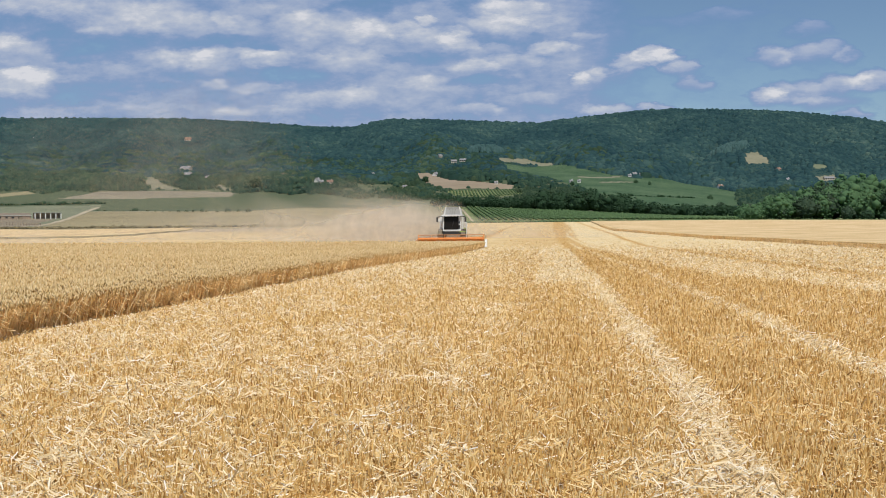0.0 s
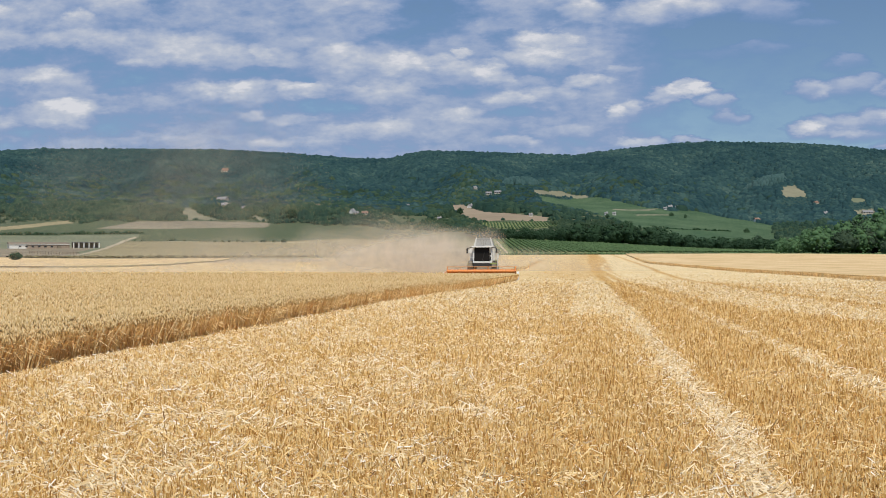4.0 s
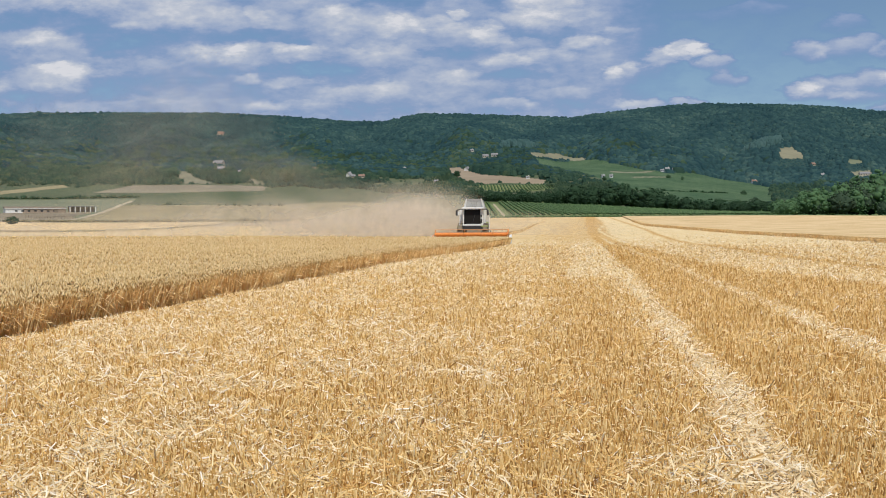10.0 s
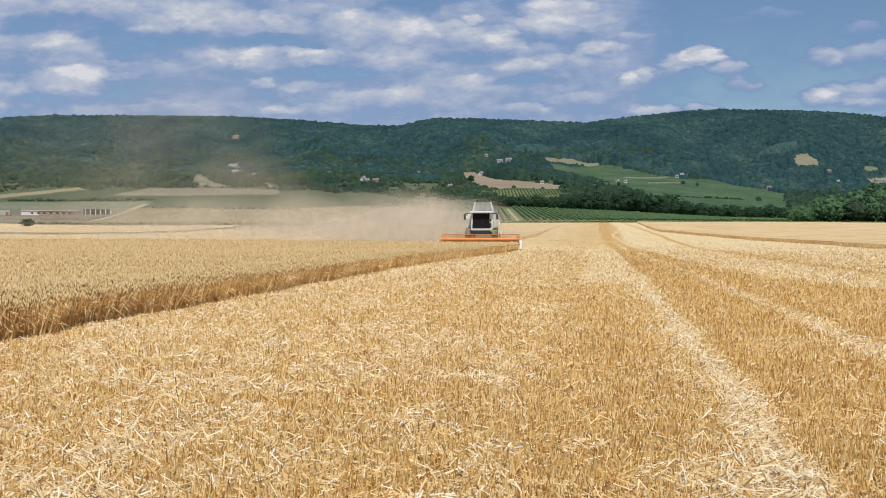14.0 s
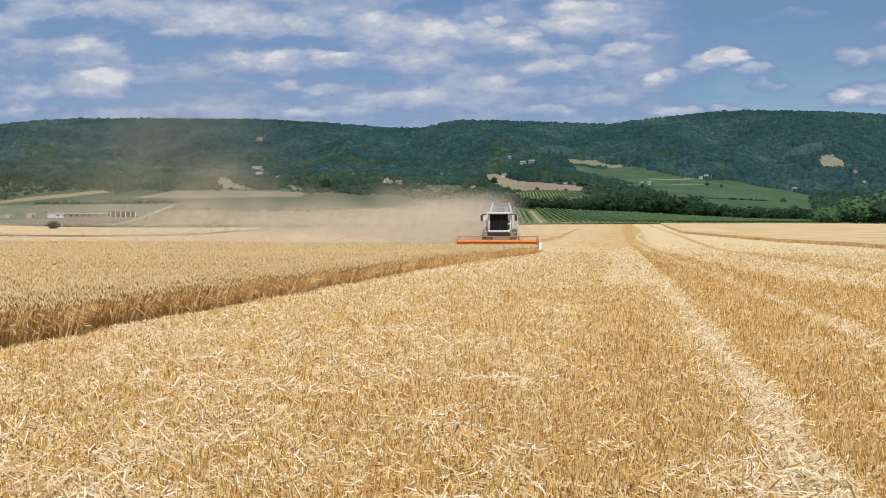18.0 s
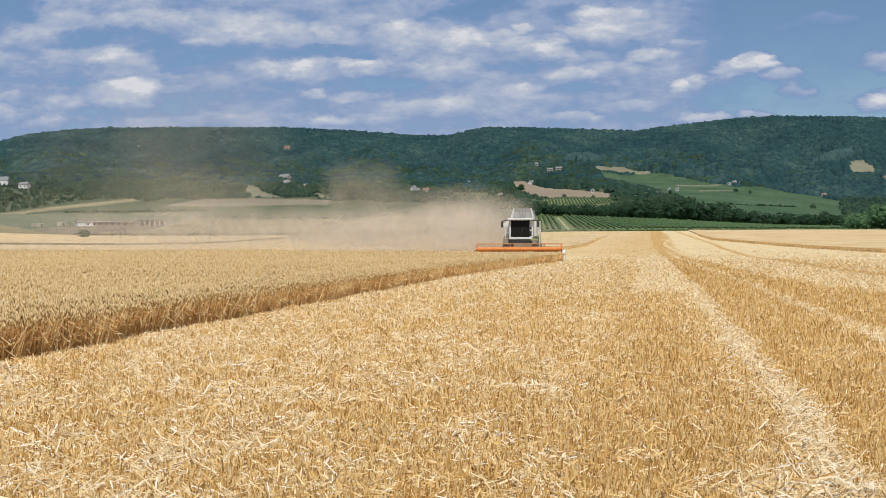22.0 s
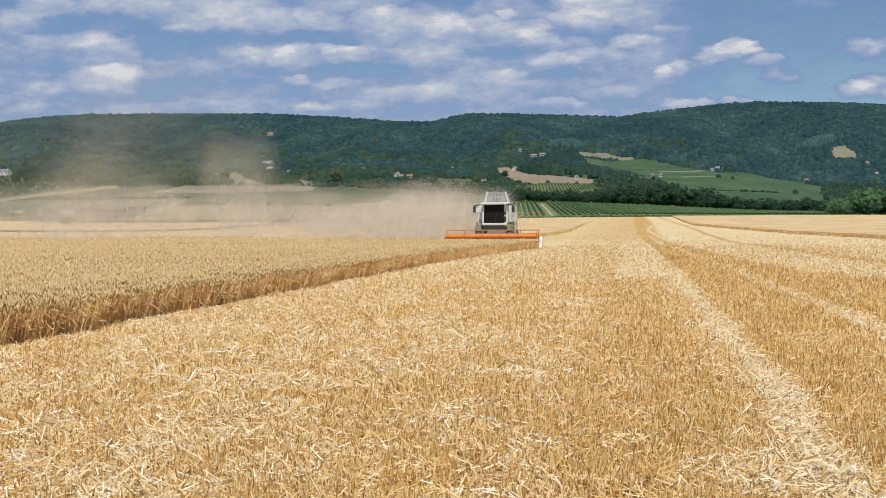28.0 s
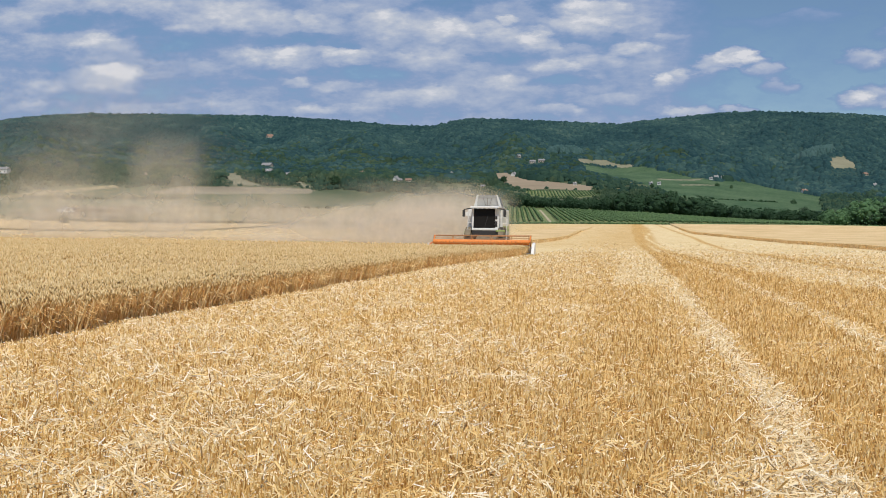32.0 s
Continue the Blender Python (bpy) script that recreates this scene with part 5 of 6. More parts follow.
def build_vines():
    """The vineyard behind the field: one leafy row after another up the slope."""
    turn = radians(-5.6)  # bearing along which the rows run
    along, across = np.array([math.sin(turn), math.cos(turn)]), np.array([math.cos(turn), -math.sin(turn)])
    start = np.array([-32.0, 487.0])
    for i in range(-14, 60):
        if i == 0:
            continue
        base = start + across * (i * 2.6 + (1.2 if i > 0 else -1.2))
        t = np.arange(0, 250, 0.9)
        p = base + along * t[:, None]
        r, az = np.hypot(p[:, 0], p[:, 1]), np.degrees(np.arctan2(p[:, 0], p[:, 1]))
        keep = (r > 482) & (r < np.interp(az, (-7, -4, 1, 6, 9, 13), (725, 725, 695, 660, 560, 500)))
        p = p[keep]
        if len(p) < 6:
            continue
        n = len(p)
        x, y = p[:, 0] + rng.normal(0, 0.12, n), p[:, 1] + rng.normal(0, 0.1, n)
        v, f = lumps(x, y, terrain(x, y) + 1.0 + rng.normal(0, 0.1, n), rng.uniform(0.40, 0.60, n), rng.uniform(0.65, 1.0, n), 0)
        row = tagged(new("vine_row", mesh_np("vine_row", v, f, MAT["vine_leaf"])), "long row of green trellised grape vines", "vine row", "vineyard rows", "stuff")
    # a second plot higher up, below the ploughed field
    for i in range(-16, 24):
        p = np.array([-60.0, 1010.0]) + across * (i * 2.9) + along * np.arange(-75, 85, 1.3)[:, None]
        p = p[inside(LAND["young_vines"], p[:, 0], p[:, 1])]
        if len(p) < 5:
            continue
        n = len(p)
        v, f = lumps(p[:, 0] + rng.normal(0, 0.12, n), p[:, 1], terrain(p[:, 0], p[:, 1]) + 0.9, rng.uniform(0.6, 0.8, n), rng.uniform(0.6, 0.9, n), 0)
        tagged(new("vine_row", mesh_np("vine_row", v, f, MAT["vine_leaf"])), "short row of green grape vines below a ploughed field", "vine row", "upper vineyard rows", "stuff")
    ribbon("farm_track", [start - along * 3, start + along * 220], 0.6, "track", "pale dirt track between the vine rows", "track")
    ribbon("farm_track", [(-215, 456), (-222, 490), (-236, 541), (-258, 610), (-284, 688), (-290, 715)], 1.5, "track", "pale dirt track past the farm yard", "track")
    ribbon("field_bank", [(-276, 658), (-249, 660), (-213, 656), (-172, 656), (-140, 650)], 2.6, "pale", "bleached grass bank between two fields", "bank")
    bush_line("field_hedge", [(50, 1034), (95, 1066), (138, 1101)], 1.3, 0.7, "leaf", "low dark hedge between two vineyard plots", "hedge")
    bush_line("field_hedge", [(104, 955), (124, 968), (146, 984)], 1.6, 0.55, "leaf", "low dark hedge at the foot of the vineyard slope", "hedge")
    bush_line("field_hedge", [(-378, 698), (-353, 716), (-328, 734), (-303, 757)], 0.9, 0.75, "leaf", "low dark hedge along the green field", "hedge")
    bush_line("grass_tufts", [(-276, 661), (-249, 663), (-213, 659), (-172, 659)], 3.2, 0.7, "scrub", "scattered tufts along the bleached bank", "tufts")
    # a few more dark bushes and the grassy verge below the vines
    n = 1500
    x = rng.uniform(-55, 175, n)
    y = np.sqrt(480.0 ** 2 - x * x) + rng.uniform(0, 3, n)
    s = rng.uniform(0.25, 0.6, n)
    v, f = lumps(x, y, terrain(x, y) + s * 0.5, s * 1.4, s, 1)
    tagged(new("verge_weeds", mesh_np("verge_weeds", v, f, MAT["vine_leaf"])), "rough green weeds along the field's far verge", "weeds", kind="stuff")
    n = 900
    t = rng.random(n)
    x = -237 + 150 * t
    y = 447 + 38 * t + rng.normal(0, 1.0, n)
    s = rng.uniform(0.2, 0.7, n)
    v, f = lumps(x, y, terrain(x, y) + s * 0.5, s * 1.8, s * 0.9, 1)
    tagged(new("verge_weeds", mesh_np("verge_weeds", v, f, MAT["dry_weed"])), "dry hedge bank of weeds between two fields", "weeds", kind="stuff")


def build_scrub():
    """Trees and bushes along the foot of the woods, on the bank, in the old orchards and between the plots."""
    x, y = scatter(10000, 800, 1300, -33.5, 18)
    r, az = np.hypot(x, y), np.degrees(np.arctan2(x, y))
    wooded = land_of(x, y)[1]
    grassy = (smooth_noise(x, y * 0.6, 34, 41) + 0.35 * smooth_noise(x, y, 11, 42) > 0.80) & (np.abs(az + 10) < 12)
    wooded &= ~grassy | (rng.random(len(x)) < 0.15)
    x, y, r, az = x[wooded], y[wooded], r[wooded], az[wooded]
    tall = open_view(x, y) * np.where(inside(SCRUB, x, y), 0.62, 1) * np.interp(r, (940, 1120), (0.62, 1.0))
    wide = np.maximum(np.clip(rng.gamma(8, 0.42, len(x)), 1.2, 5.0) * (0.75 + 0.5 * smooth_noise(x, y, 60, 3)) * tall, 0.25)
    high = wide * rng.uniform(1.05, 1.6, len(x))
    light = smooth_noise(x, y * 0.5, 70, 11) + 0.6 * smooth_noise(x, y, 16, 12) + np.interp(r, (900, 1250), (0.26, -0.25)) + np.interp(az, (-24, -18, 1, 5), (-0.22, 0.0, 0.0, -0.3)) > 0.86
    for on, mat, name, label in ((light, "scrub", "wood_edge_trees", "light grey-green trees and bushes along the lower woods"), (~light, "woodland", "lower_forest", "dark green broadleaf trees of the lower woods")):
        v, f = leafy(x[on], y[on], wide[on], high[on], 9)
        tagged(new(name, mesh_np(name, v, f, MAT[mat], smooth=True)), label, "trees", kind="stuff")
    u, w = rng.uniform(-610, -410, 900), rng.uniform(673, 1000, 900)
    on = inside(LAND["bank"], u, w)
    u, w = u[on], w[on]
    s = rng.gamma(5, 0.26, len(u))
    v, f = leafy(u, w, s, s * 1.5, 10)
    tagged(new("scrub", mesh_np("scrub", v, f, MAT["scrub"], smooth=True)), "light green scrub bushes on the grassy bank", "scrub", kind="stuff")
    q = np.array(VINE_BUSHES, float)
    v, f = leafy(q[:, 0], q[:, 1], rng.uniform(1.6, 2.8, len(q)), rng.uniform(3.0, 4.8, len(q)), 22)
    tagged(new("bushes", mesh_np("bushes", v, f, MAT["leaf"], smooth=True)), "dark green bushes standing between the vineyard plots", "bushes", kind="stuff")


build_forest()
build_stands()
build_scrub()
build_trees()
build_vines()


# ---- the combine harvester: it heads for -y, its origin on the ground below the header's middle ----
def build_harvester():
    h = tagged(new("combine_harvester"), "white and grey combine harvester with a wide orange header, cutting wheat", "combine harvester")
    # header
    head = part("header", box((-3.62, 0.25, 0.12), (3.62, 0.50, 0.62), 0.04), h, "orange cutting header with a dusty steel back", mat=MAT["steel"])
    part("floor_pan", box((-3.60, -0.55, 0.08), (3.60, 0.30, 0.15), 0.02), head, "worn steel table", mat=MAT["steel"])
    bm = bmesh.new()
    for i in range(72):
        x = -3.55 + i * 0.1
        solid([(x - 0.03, -0.55), (x + 0.03, -0.55), (x, -0.72)], 0.03, 2, bm)
    bmesh.ops.translate(bm, vec=(0, 0, 0.12), verts=bm.verts)
    part("cutter_bar", bm, head, "toothed steel cutter bar", mat=MAT["steel"])
    bm = tube((-3.5, -0.02, 0.42), (3.5, -0.02, 0.42), 0.20, 14)
    part("auger", bm, head, "steel feed auger", mat=MAT["steel"])
    for side in (-1, 1):
        bm = bmesh.new()
        ring = []
        for i in range(12 * 16 + 1):
            a = 2 * math.pi * i / 16
            x = side * (3.45 - i * 0.0150)
            ring.append([bm.verts.new((x + w, -0.02 + r * math.cos(a), 0.42 + r * math.sin(a))) for w, r in ((0, 0.19), (0, 0.33), (0.015, 0.33), (0.015, 0.19))])
        for p, q in zip(ring, ring[1:]):
            for k in range(4):
                bm.faces.new((p[k], q[k], q[(k + 1) % 4], p[(k + 1) % 4]))
        bmesh.ops.recalc_face_normals(bm, faces=bm.faces)
        part("auger_flight", bm, head, "steel auger spiral", mat=MAT["steel"])
    bm = tube((-3.62, 0.35, 1.40), (3.62, 0.35, 1.40), 0.038, 10)
    for x in np.linspace(-3.55, 3.55, 6):
        tube((x, 0.38, 0.60), (x, 0.35, 1.40), 0.028, 8, bm)
    part("top_rail", bm, head, "dusty orange top rail", mat=MAT["orange_dusty"])
    for name, x, mat, label in (("divider", 3.78, "white", "white pointed crop divider"), ("divider", -3.74, "orange", "orange pointed crop divider")):
        bm = solid([(-1.25, 0.05), (-0.95, 0.38), (-0.35, 0.82), (0.35, 0.92), (0.60, 0.60), (0.55, 0.08)], 0.20 if x > 0 else 0.10, 0)
        bmesh.ops.bevel(bm, geom=list(bm.edges), offset=0.03, segments=2, affect="EDGES")
        bmesh.ops.translate(bm, vec=(x, 0, 0), verts=bm.verts)
        part(name, bm, head, label, mat=MAT[mat])
    bm = box((-3.92, -0.55, 0.55), (-3.79, -0.05, 0.85), 0.04)
    part("drive_guard", bm, head, "pale guard over the reel drive", mat=MAT["white"])
    for x in (-3.52, 3.52):
        bm = tube((x, 0.35, 1.38), (x, -0.40, 0.92), 0.05, 8)
        tube((x, 0.30, 0.60), (x, -0.10, 0.98), 0.035, 8, bm)
        part("reel_arm", bm, head, "orange reel arm", mat=MAT["orange"])
    # reel, which turns about its tube
    reel = new("reel")
    reel.parent = h
    reel.location = (0, -0.38, 0.92)
    reel["label"] = "orange pick-up reel with tined bats"
    part("reel_tube", tube((-3.48, 0, 0), (3.48, 0, 0), 0.20, 18), reel, mat=MAT["orange"])
    for i in range(5):
        a = radians(72 * i)
        y, z = 0.46 * math.cos(a), 0.46 * math.sin(a)
        bm = tube((-3.48, y, z), (3.48, y, z), 0.014, 8)
        bat = part("bat", bm, reel, mat=MAT["orange_dusty"])
        bm = bmesh.new()
        for j in range(24):
            x = -3.45 + j * 0.30
            tube((x, y, z), (x, y * 1.0, z - 0.15), 0.004, 4, bm)
        part("tines", bm, bat, "thin dark spring tines", mat=MAT["dark"])
    for x in np.linspace(-3.46, 3.46, 6):
        bm = bmesh.new()
        for i in range(5):
            a = radians(72 * i)
            tube((x, 0, 0), (x, 0.46 * math.cos(a), 0.46 * math.sin(a)), 0.02, 6, bm)
        part("spider", bm, reel, mat=MAT["orange_dusty"])
    # feeder house and chassis
    bm = solid([(0.45, 0.25), (0.45, 0.95), (3.0, 1.48), (3.0, 0.85)], 1.5, 0)
    bmesh.ops.translate(bm, vec=(0.1, 0, 0), verts=bm.verts)
    part("feeder_house", bm, h, "dusty feeder channel", mat=MAT["dusty"])
    part("chassis", box((-1.10, 3.0, 0.75), (0.76, 9.0, 1.65), 0.08), h, "dust-caked chassis and axle", mat=MAT["dusty"])
    part("front_axle", tube((-1.6, 3.6, 0.95), (1.3, 3.6, 0.95), 0.16), h, mat=MAT["dark"])
    wheels = []
    for x, y, r, w in ((-1.42, 3.6, 0.98, 0.60), (1.08, 3.6, 0.98, 0.62), (-1.35, 7.8, 0.66, 0.5), (1.0, 7.8, 0.66, 0.5)):
        bm = bmesh.new()
        prof = [(-w / 2, r * 0.55), (-w / 2, r * 0.86), (-w * 0.40, r * 0.97), (w * 0.40, r * 0.97), (w / 2, r * 0.86), (w / 2, r * 0.55)]
        rings = [[bm.verts.new((u, s * math.cos(2 * math.pi * k / 28), s * math.sin(2 * math.pi * k / 28))) for k in range(28)] for u, s in prof]
        for a, b in zip(rings, rings[1:]):
            for k in range(28):
                bm.faces.new((a[k], a[(k + 1) % 28], b[(k + 1) % 28], b[k]))
        for k in range(20):
            a = 2 * math.pi * k / 20
            for s in (-1, 1):
                m = Euler((a, 0, 0)).to_matrix().to_4x4() @ Matrix.Translation((s * w * 0.22, 0, r * 0.97)) @ Euler((0, 0, s * 0.7)).to_matrix().to_4x4()
                made = bmesh.ops.create_cube(bm, size=1.0)["verts"]
                bmesh.ops.transform(bm, matrix=m @ Matrix.Diagonal((w * 0.5, 0.07, 0.07, 1)), verts=made)
        wheel = new("wheel")
        wheel.parent, wheel.location = h, (x, y, r)
        wheels.append((wheel, x, y, r))
        part("tyre", bm, wheel, "black lugged tyre", mat=MAT["rubber"])
        bm = tube((-w * 0.30, 0, 0), (w * 0.30, 0, 0), r * 0.56, 20)
        tube((-w * 0.42, 0, 0), (w * 0.42, 0, 0), r * 0.2, 12, bm)
        part("rim", bm, wheel, "pale steel rim", mat=MAT["grey"])
    for x, label in ((-1.42, "dust-caked mudguard"), (1.08, "dust-caked mudguard")):
        bm = solid([(2.55, 1.45), (2.75, 1.80), (3.3, 2.05), (4.1, 2.02), (4.5, 1.75), (4.35, 1.72), (4.0, 1.93), (3.35, 1.95), (2.9, 1.72), (2.7, 1.42)], 0.42, 0)
        bmesh.ops.translate(bm, vec=(x, 0, 0), verts=bm.verts)
        part("mudguard", bm, h, label, mat=MAT["dusty"])
    part("step_panel", box((0.70, 2.70, 1.66), (1.38, 2.82, 1.80), 0.03), h, "lime green step panel", mat=MAT["green"])
    part("step_panel", box((-1.72, 3.0, 1.5), (-1.42, 3.12, 1.75), 0.03), h, "lime green step panel", mat=MAT["green"])
    part("front_beam", box((-1.12, 2.78, 1.42), (1.00, 3.1, 1.76), 0.04), h, "black beam with work lamps", mat=MAT["dark"])
    # cab
    cab = part("cab", box((-0.88, 2.75, 1.78), (1.12, 2.98, 1.96), 0.04), h, "white operator cab with a dark windscreen", mat=MAT["white"])
    cab.location.x = -0.26
    bm = solid([(-0.74, 1.97), (0.90, 1.97), (0.86, 3.42), (-0.70, 3.42)], 0.05, 1)
    for v in bm.verts:
        v.co.y += 2.80 + (0.10 if v.co.z > 2.5 else 0)
    part("windscreen", bm, cab, "large dark tinted windscreen", mat=MAT["glass"])
    for x0, x1 in ((-0.88, -0.72), (0.88, 1.18)):
        part("corner_post", box((x0, 2.82, 1.94), (x1, 3.3, 3.44), 0.05), cab, "white cab corner panel", mat=MAT["white"])
    part("cab_rear", box((-0.86, 3.25, 1.9), (1.10, 4.3, 3.42), 0.05), cab, "white cab shell", mat=MAT["white"])
    part("side_window", box((1.105, 3.35, 2.15), (1.128, 4.1, 3.0), 0.01), cab, "dark side window", mat=MAT["glass"])
    part("vent", box((0.90, 2.795, 2.62), (1.06, 2.83, 2.86), 0.02), cab, "black vent", mat=MAT["dark"])
    part("vent", box((0.90, 2.795, 2.05), (1.06, 2.83, 2.48), 0.02), cab, "black vent", mat=MAT["dark"])
    part("wiper", tube((0.1, 2.74, 2.0), (0.35, 2.82, 2.9), 0.015, 6), cab, "black wiper", mat=MAT["dark"])
    roof = part("cab_roof", box((-0.98, 2.5, 3.42), (1.22, 4.4, 3.60), 0.08), cab, "white cab roof with a front brow", mat=MAT["white"])
    part("brow", box((-1.05, 2.52, 3.38), (1.29, 2.68, 3.44), 0.02), cab, "black lamp brow", mat=MAT["dark"])
    for x in np.linspace(-0.75, 0.99, 6):
        bm = box((x - 0.07, 2.49, 3.385), (x + 0.07, 2.53, 3.435), 0.01)
        part("work_lamp", bm, roof, "small clear work lamp", mat=MAT["grey"])
    for s, x0 in ((-1, -1.26), (1, 0.98)):
        m = part("mirror", box((x0 + s * 0.42 - 0.10, 2.30, 2.80), (x0 + s * 0.42 + 0.10, 2.40, 3.32), 0.03), h, "black wing mirror", mat=MAT["dark"])
        part("mirror_arm", tube((x0, 2.58, 3.42), (x0 + s * 0.42, 2.35, 3.34), 0.045, 8), m, mat=MAT["dark"])
    # rails and ladder beside the cab
    bm = bmesh.new()
    for x in (-1.45, -0.98):
        tube((x, 2.9, 1.85), (x, 2.9, 2.85), 0.022, 8, bm)
    for z in (2.35, 2.85):
        tube((-1.45, 2.9, z), (-1.16, 2.9, z), 0.022, 8, bm)
    tube((-1.45, 2.9, 2.85), (-1.45, 4.2, 2.85), 0.022, 8, bm)
    tube((-1.45, 2.9, 2.35), (-1.45, 4.2, 2.35), 0.022, 8, bm)
    tube((-1.45, 4.2, 1.85), (-1.45, 4.2, 2.85), 0.022, 8, bm)
    part("guard_rail", bm, h, "pale tubular guard rail", mat=MAT["white"])
    part("platform", box((-1.55, 2.8, 1.78), (-1.15, 4.3, 1.86), 0.02), h, "steel platform", mat=MAT["steel"])
    bm = bmesh.new()
    for y in (3.0, 3.5):
        tube((1.45, y, 0.75), (1.45, y, 2.75), 0.022, 8, bm)
    for z in (0.9, 1.25, 1.6, 1.95, 2.3, 2.72):
        tube((1.45, 3.0, z), (1.45, 3.5, z), 0.02, 8, bm)
    tube((0.95, 3.0, 2.72), (1.55, 3.0, 2.72), 0.022, 8, bm)
    tube((0.95, 3.0, 2.30), (1.55, 3.0, 2.30), 0.022, 8, bm)
    tube((1.55, 3.0, 2.30), (1.55, 3.0, 2.72), 0.022, 8, bm)
    part("ladder", bm, h, "pale folding ladder", mat=MAT["white"])
    # body
    body = part("body", box((-1.60, 4.35, 1.55), (1.02, 9.2, 3.45), 0.12), h, "white side panels with a green stripe", mat=MAT["white"])
    part("stripe", box((1.015, 4.8, 1.75), (1.032, 8.9, 2.15), 0.005), body, "lime green stripe", mat=MAT["green"])
    part("stripe", box((-1.612, 4.8, 1.75), (-1.595, 8.9, 2.15), 0.005), body, "lime green stripe", mat=MAT["green"])
    part("front_panel", box((0.86, 4.02, 1.85), (1.04, 4.34, 3.40), 0.05), body, "white front panel", mat=MAT["white"])
    part("front_panel", box((-1.58, 4.0, 1.85), (-1.14, 4.34, 3.40), 0.05), body, "white front panel", mat=MAT["white"])
    bm = solid([(9.15, 1.5), (9.15, 3.2), (10.3, 2.7), (10.6, 1.4)], 2.4, 0)
    bmesh.ops.translate(bm, vec=(-0.28, 0, 0), verts=bm.verts)
    part("straw_hood", bm, h, "grey straw chopper hood", mat=MAT["grey"])
    # grain tank with raised flaps
    tank = part("grain_tank", box((-0.92, 4.6, 3.40), (1.16, 7.0, 3.66), 0.05), h, "open grain tank with raised grey flaps", mat=MAT["grey"])
    tank.location.x = -0.27
    bm = solid([(-0.80, 3.60), (1.04, 3.60), (0.82, 4.44), (-0.58, 4.44)], 0.04, 1)
    for v in bm.verts:
        v.co.y += 4.62 - (v.co.z - 3.60) * 0.25
    part("front_flap", bm, tank, "pale grey ribbed sheet flap", mat=MAT["flap"])
    for a, b in (((-0.86, 4.55, 3.58), (-0.62, 4.32, 4.50)), ((1.10, 4.55, 3.58), (0.86, 4.32, 4.50))):
        bm = solid([(-0.10, 0), (0.10, 0), (0.06, 0.92), (-0.06, 0.92)], 0.12, 1)
        m = Matrix.Translation(a)
        for v in bm.verts:
            f = v.co.z / 0.92
            v.co.x += (b[0] - a[0]) * f
            v.co.y += (b[1] - a[1]) * f
        bmesh.ops.transform(bm, matrix=m, verts=bm.verts)
        part("flap_post", bm, tank, "white flap corner post", mat=MAT["white"])
    for s, x0, x1 in ((-1, -0.85, -0.62), (1, 1.09, 0.86)):
        bm = bmesh.new()
        a, b, c, d = (bm.verts.new(p) for p in ((x0, 4.6, 3.60), (x0, 7.0, 3.60), (x1, 7.2, 4.38), (x1, 4.42, 4.38)))
        bm.faces.new((a, b, c, d))
        bmesh.ops.solidify(bm, geom=bm.faces[:], thickness=0.04)
        part("side_flap", bm, tank, "grey side flap", mat=MAT["grey"])
    bm = solid([(-0.60, 4.28), (0.84, 4.28), (0.81, 4.47), (-0.57, 4.47)], 0.05, 1)
    for v in bm.verts:
        v.co.y += 4.595 - (v.co.z - 3.60) * 0.25
    part("mesh_screen", bm, tank, "grey wire mesh along the flap's top", mat=MAT["grey"])
    for x in (-0.22, 0.12, 0.46):
        part("flap_rib", tube((0.12 + (x - 0.12) * 0.35, 4.56, 3.62), (x, 4.37, 4.28), 0.02, 6), tank, "steel flap rib", mat=MAT["steel"])
    part("fill_auger", tube((0.1, 5.4, 3.3), (0.12, 5.2, 4.4), 0.12, 12), tank, "steel filling auger", mat=MAT["steel"])
    bm = tube((-1.74, 4.9, 3.05), (-1.74, 10.2, 3.0), 0.19, 14)
    part("unloading_auger", bm, h, "folded pale unloading pipe", mat=MAT["white"])
    return h, reel, wheels


HARVESTER, REEL, WHEELS = build_harvester()
HARVESTER_X = -10.45
HARVESTER_Y0, HARVESTER_Y1 = 121.9, 82.4
def harvester_y(t):
    return HARVESTER_Y0 + (HARVESTER_Y1 - HARVESTER_Y0) * t / 32.0


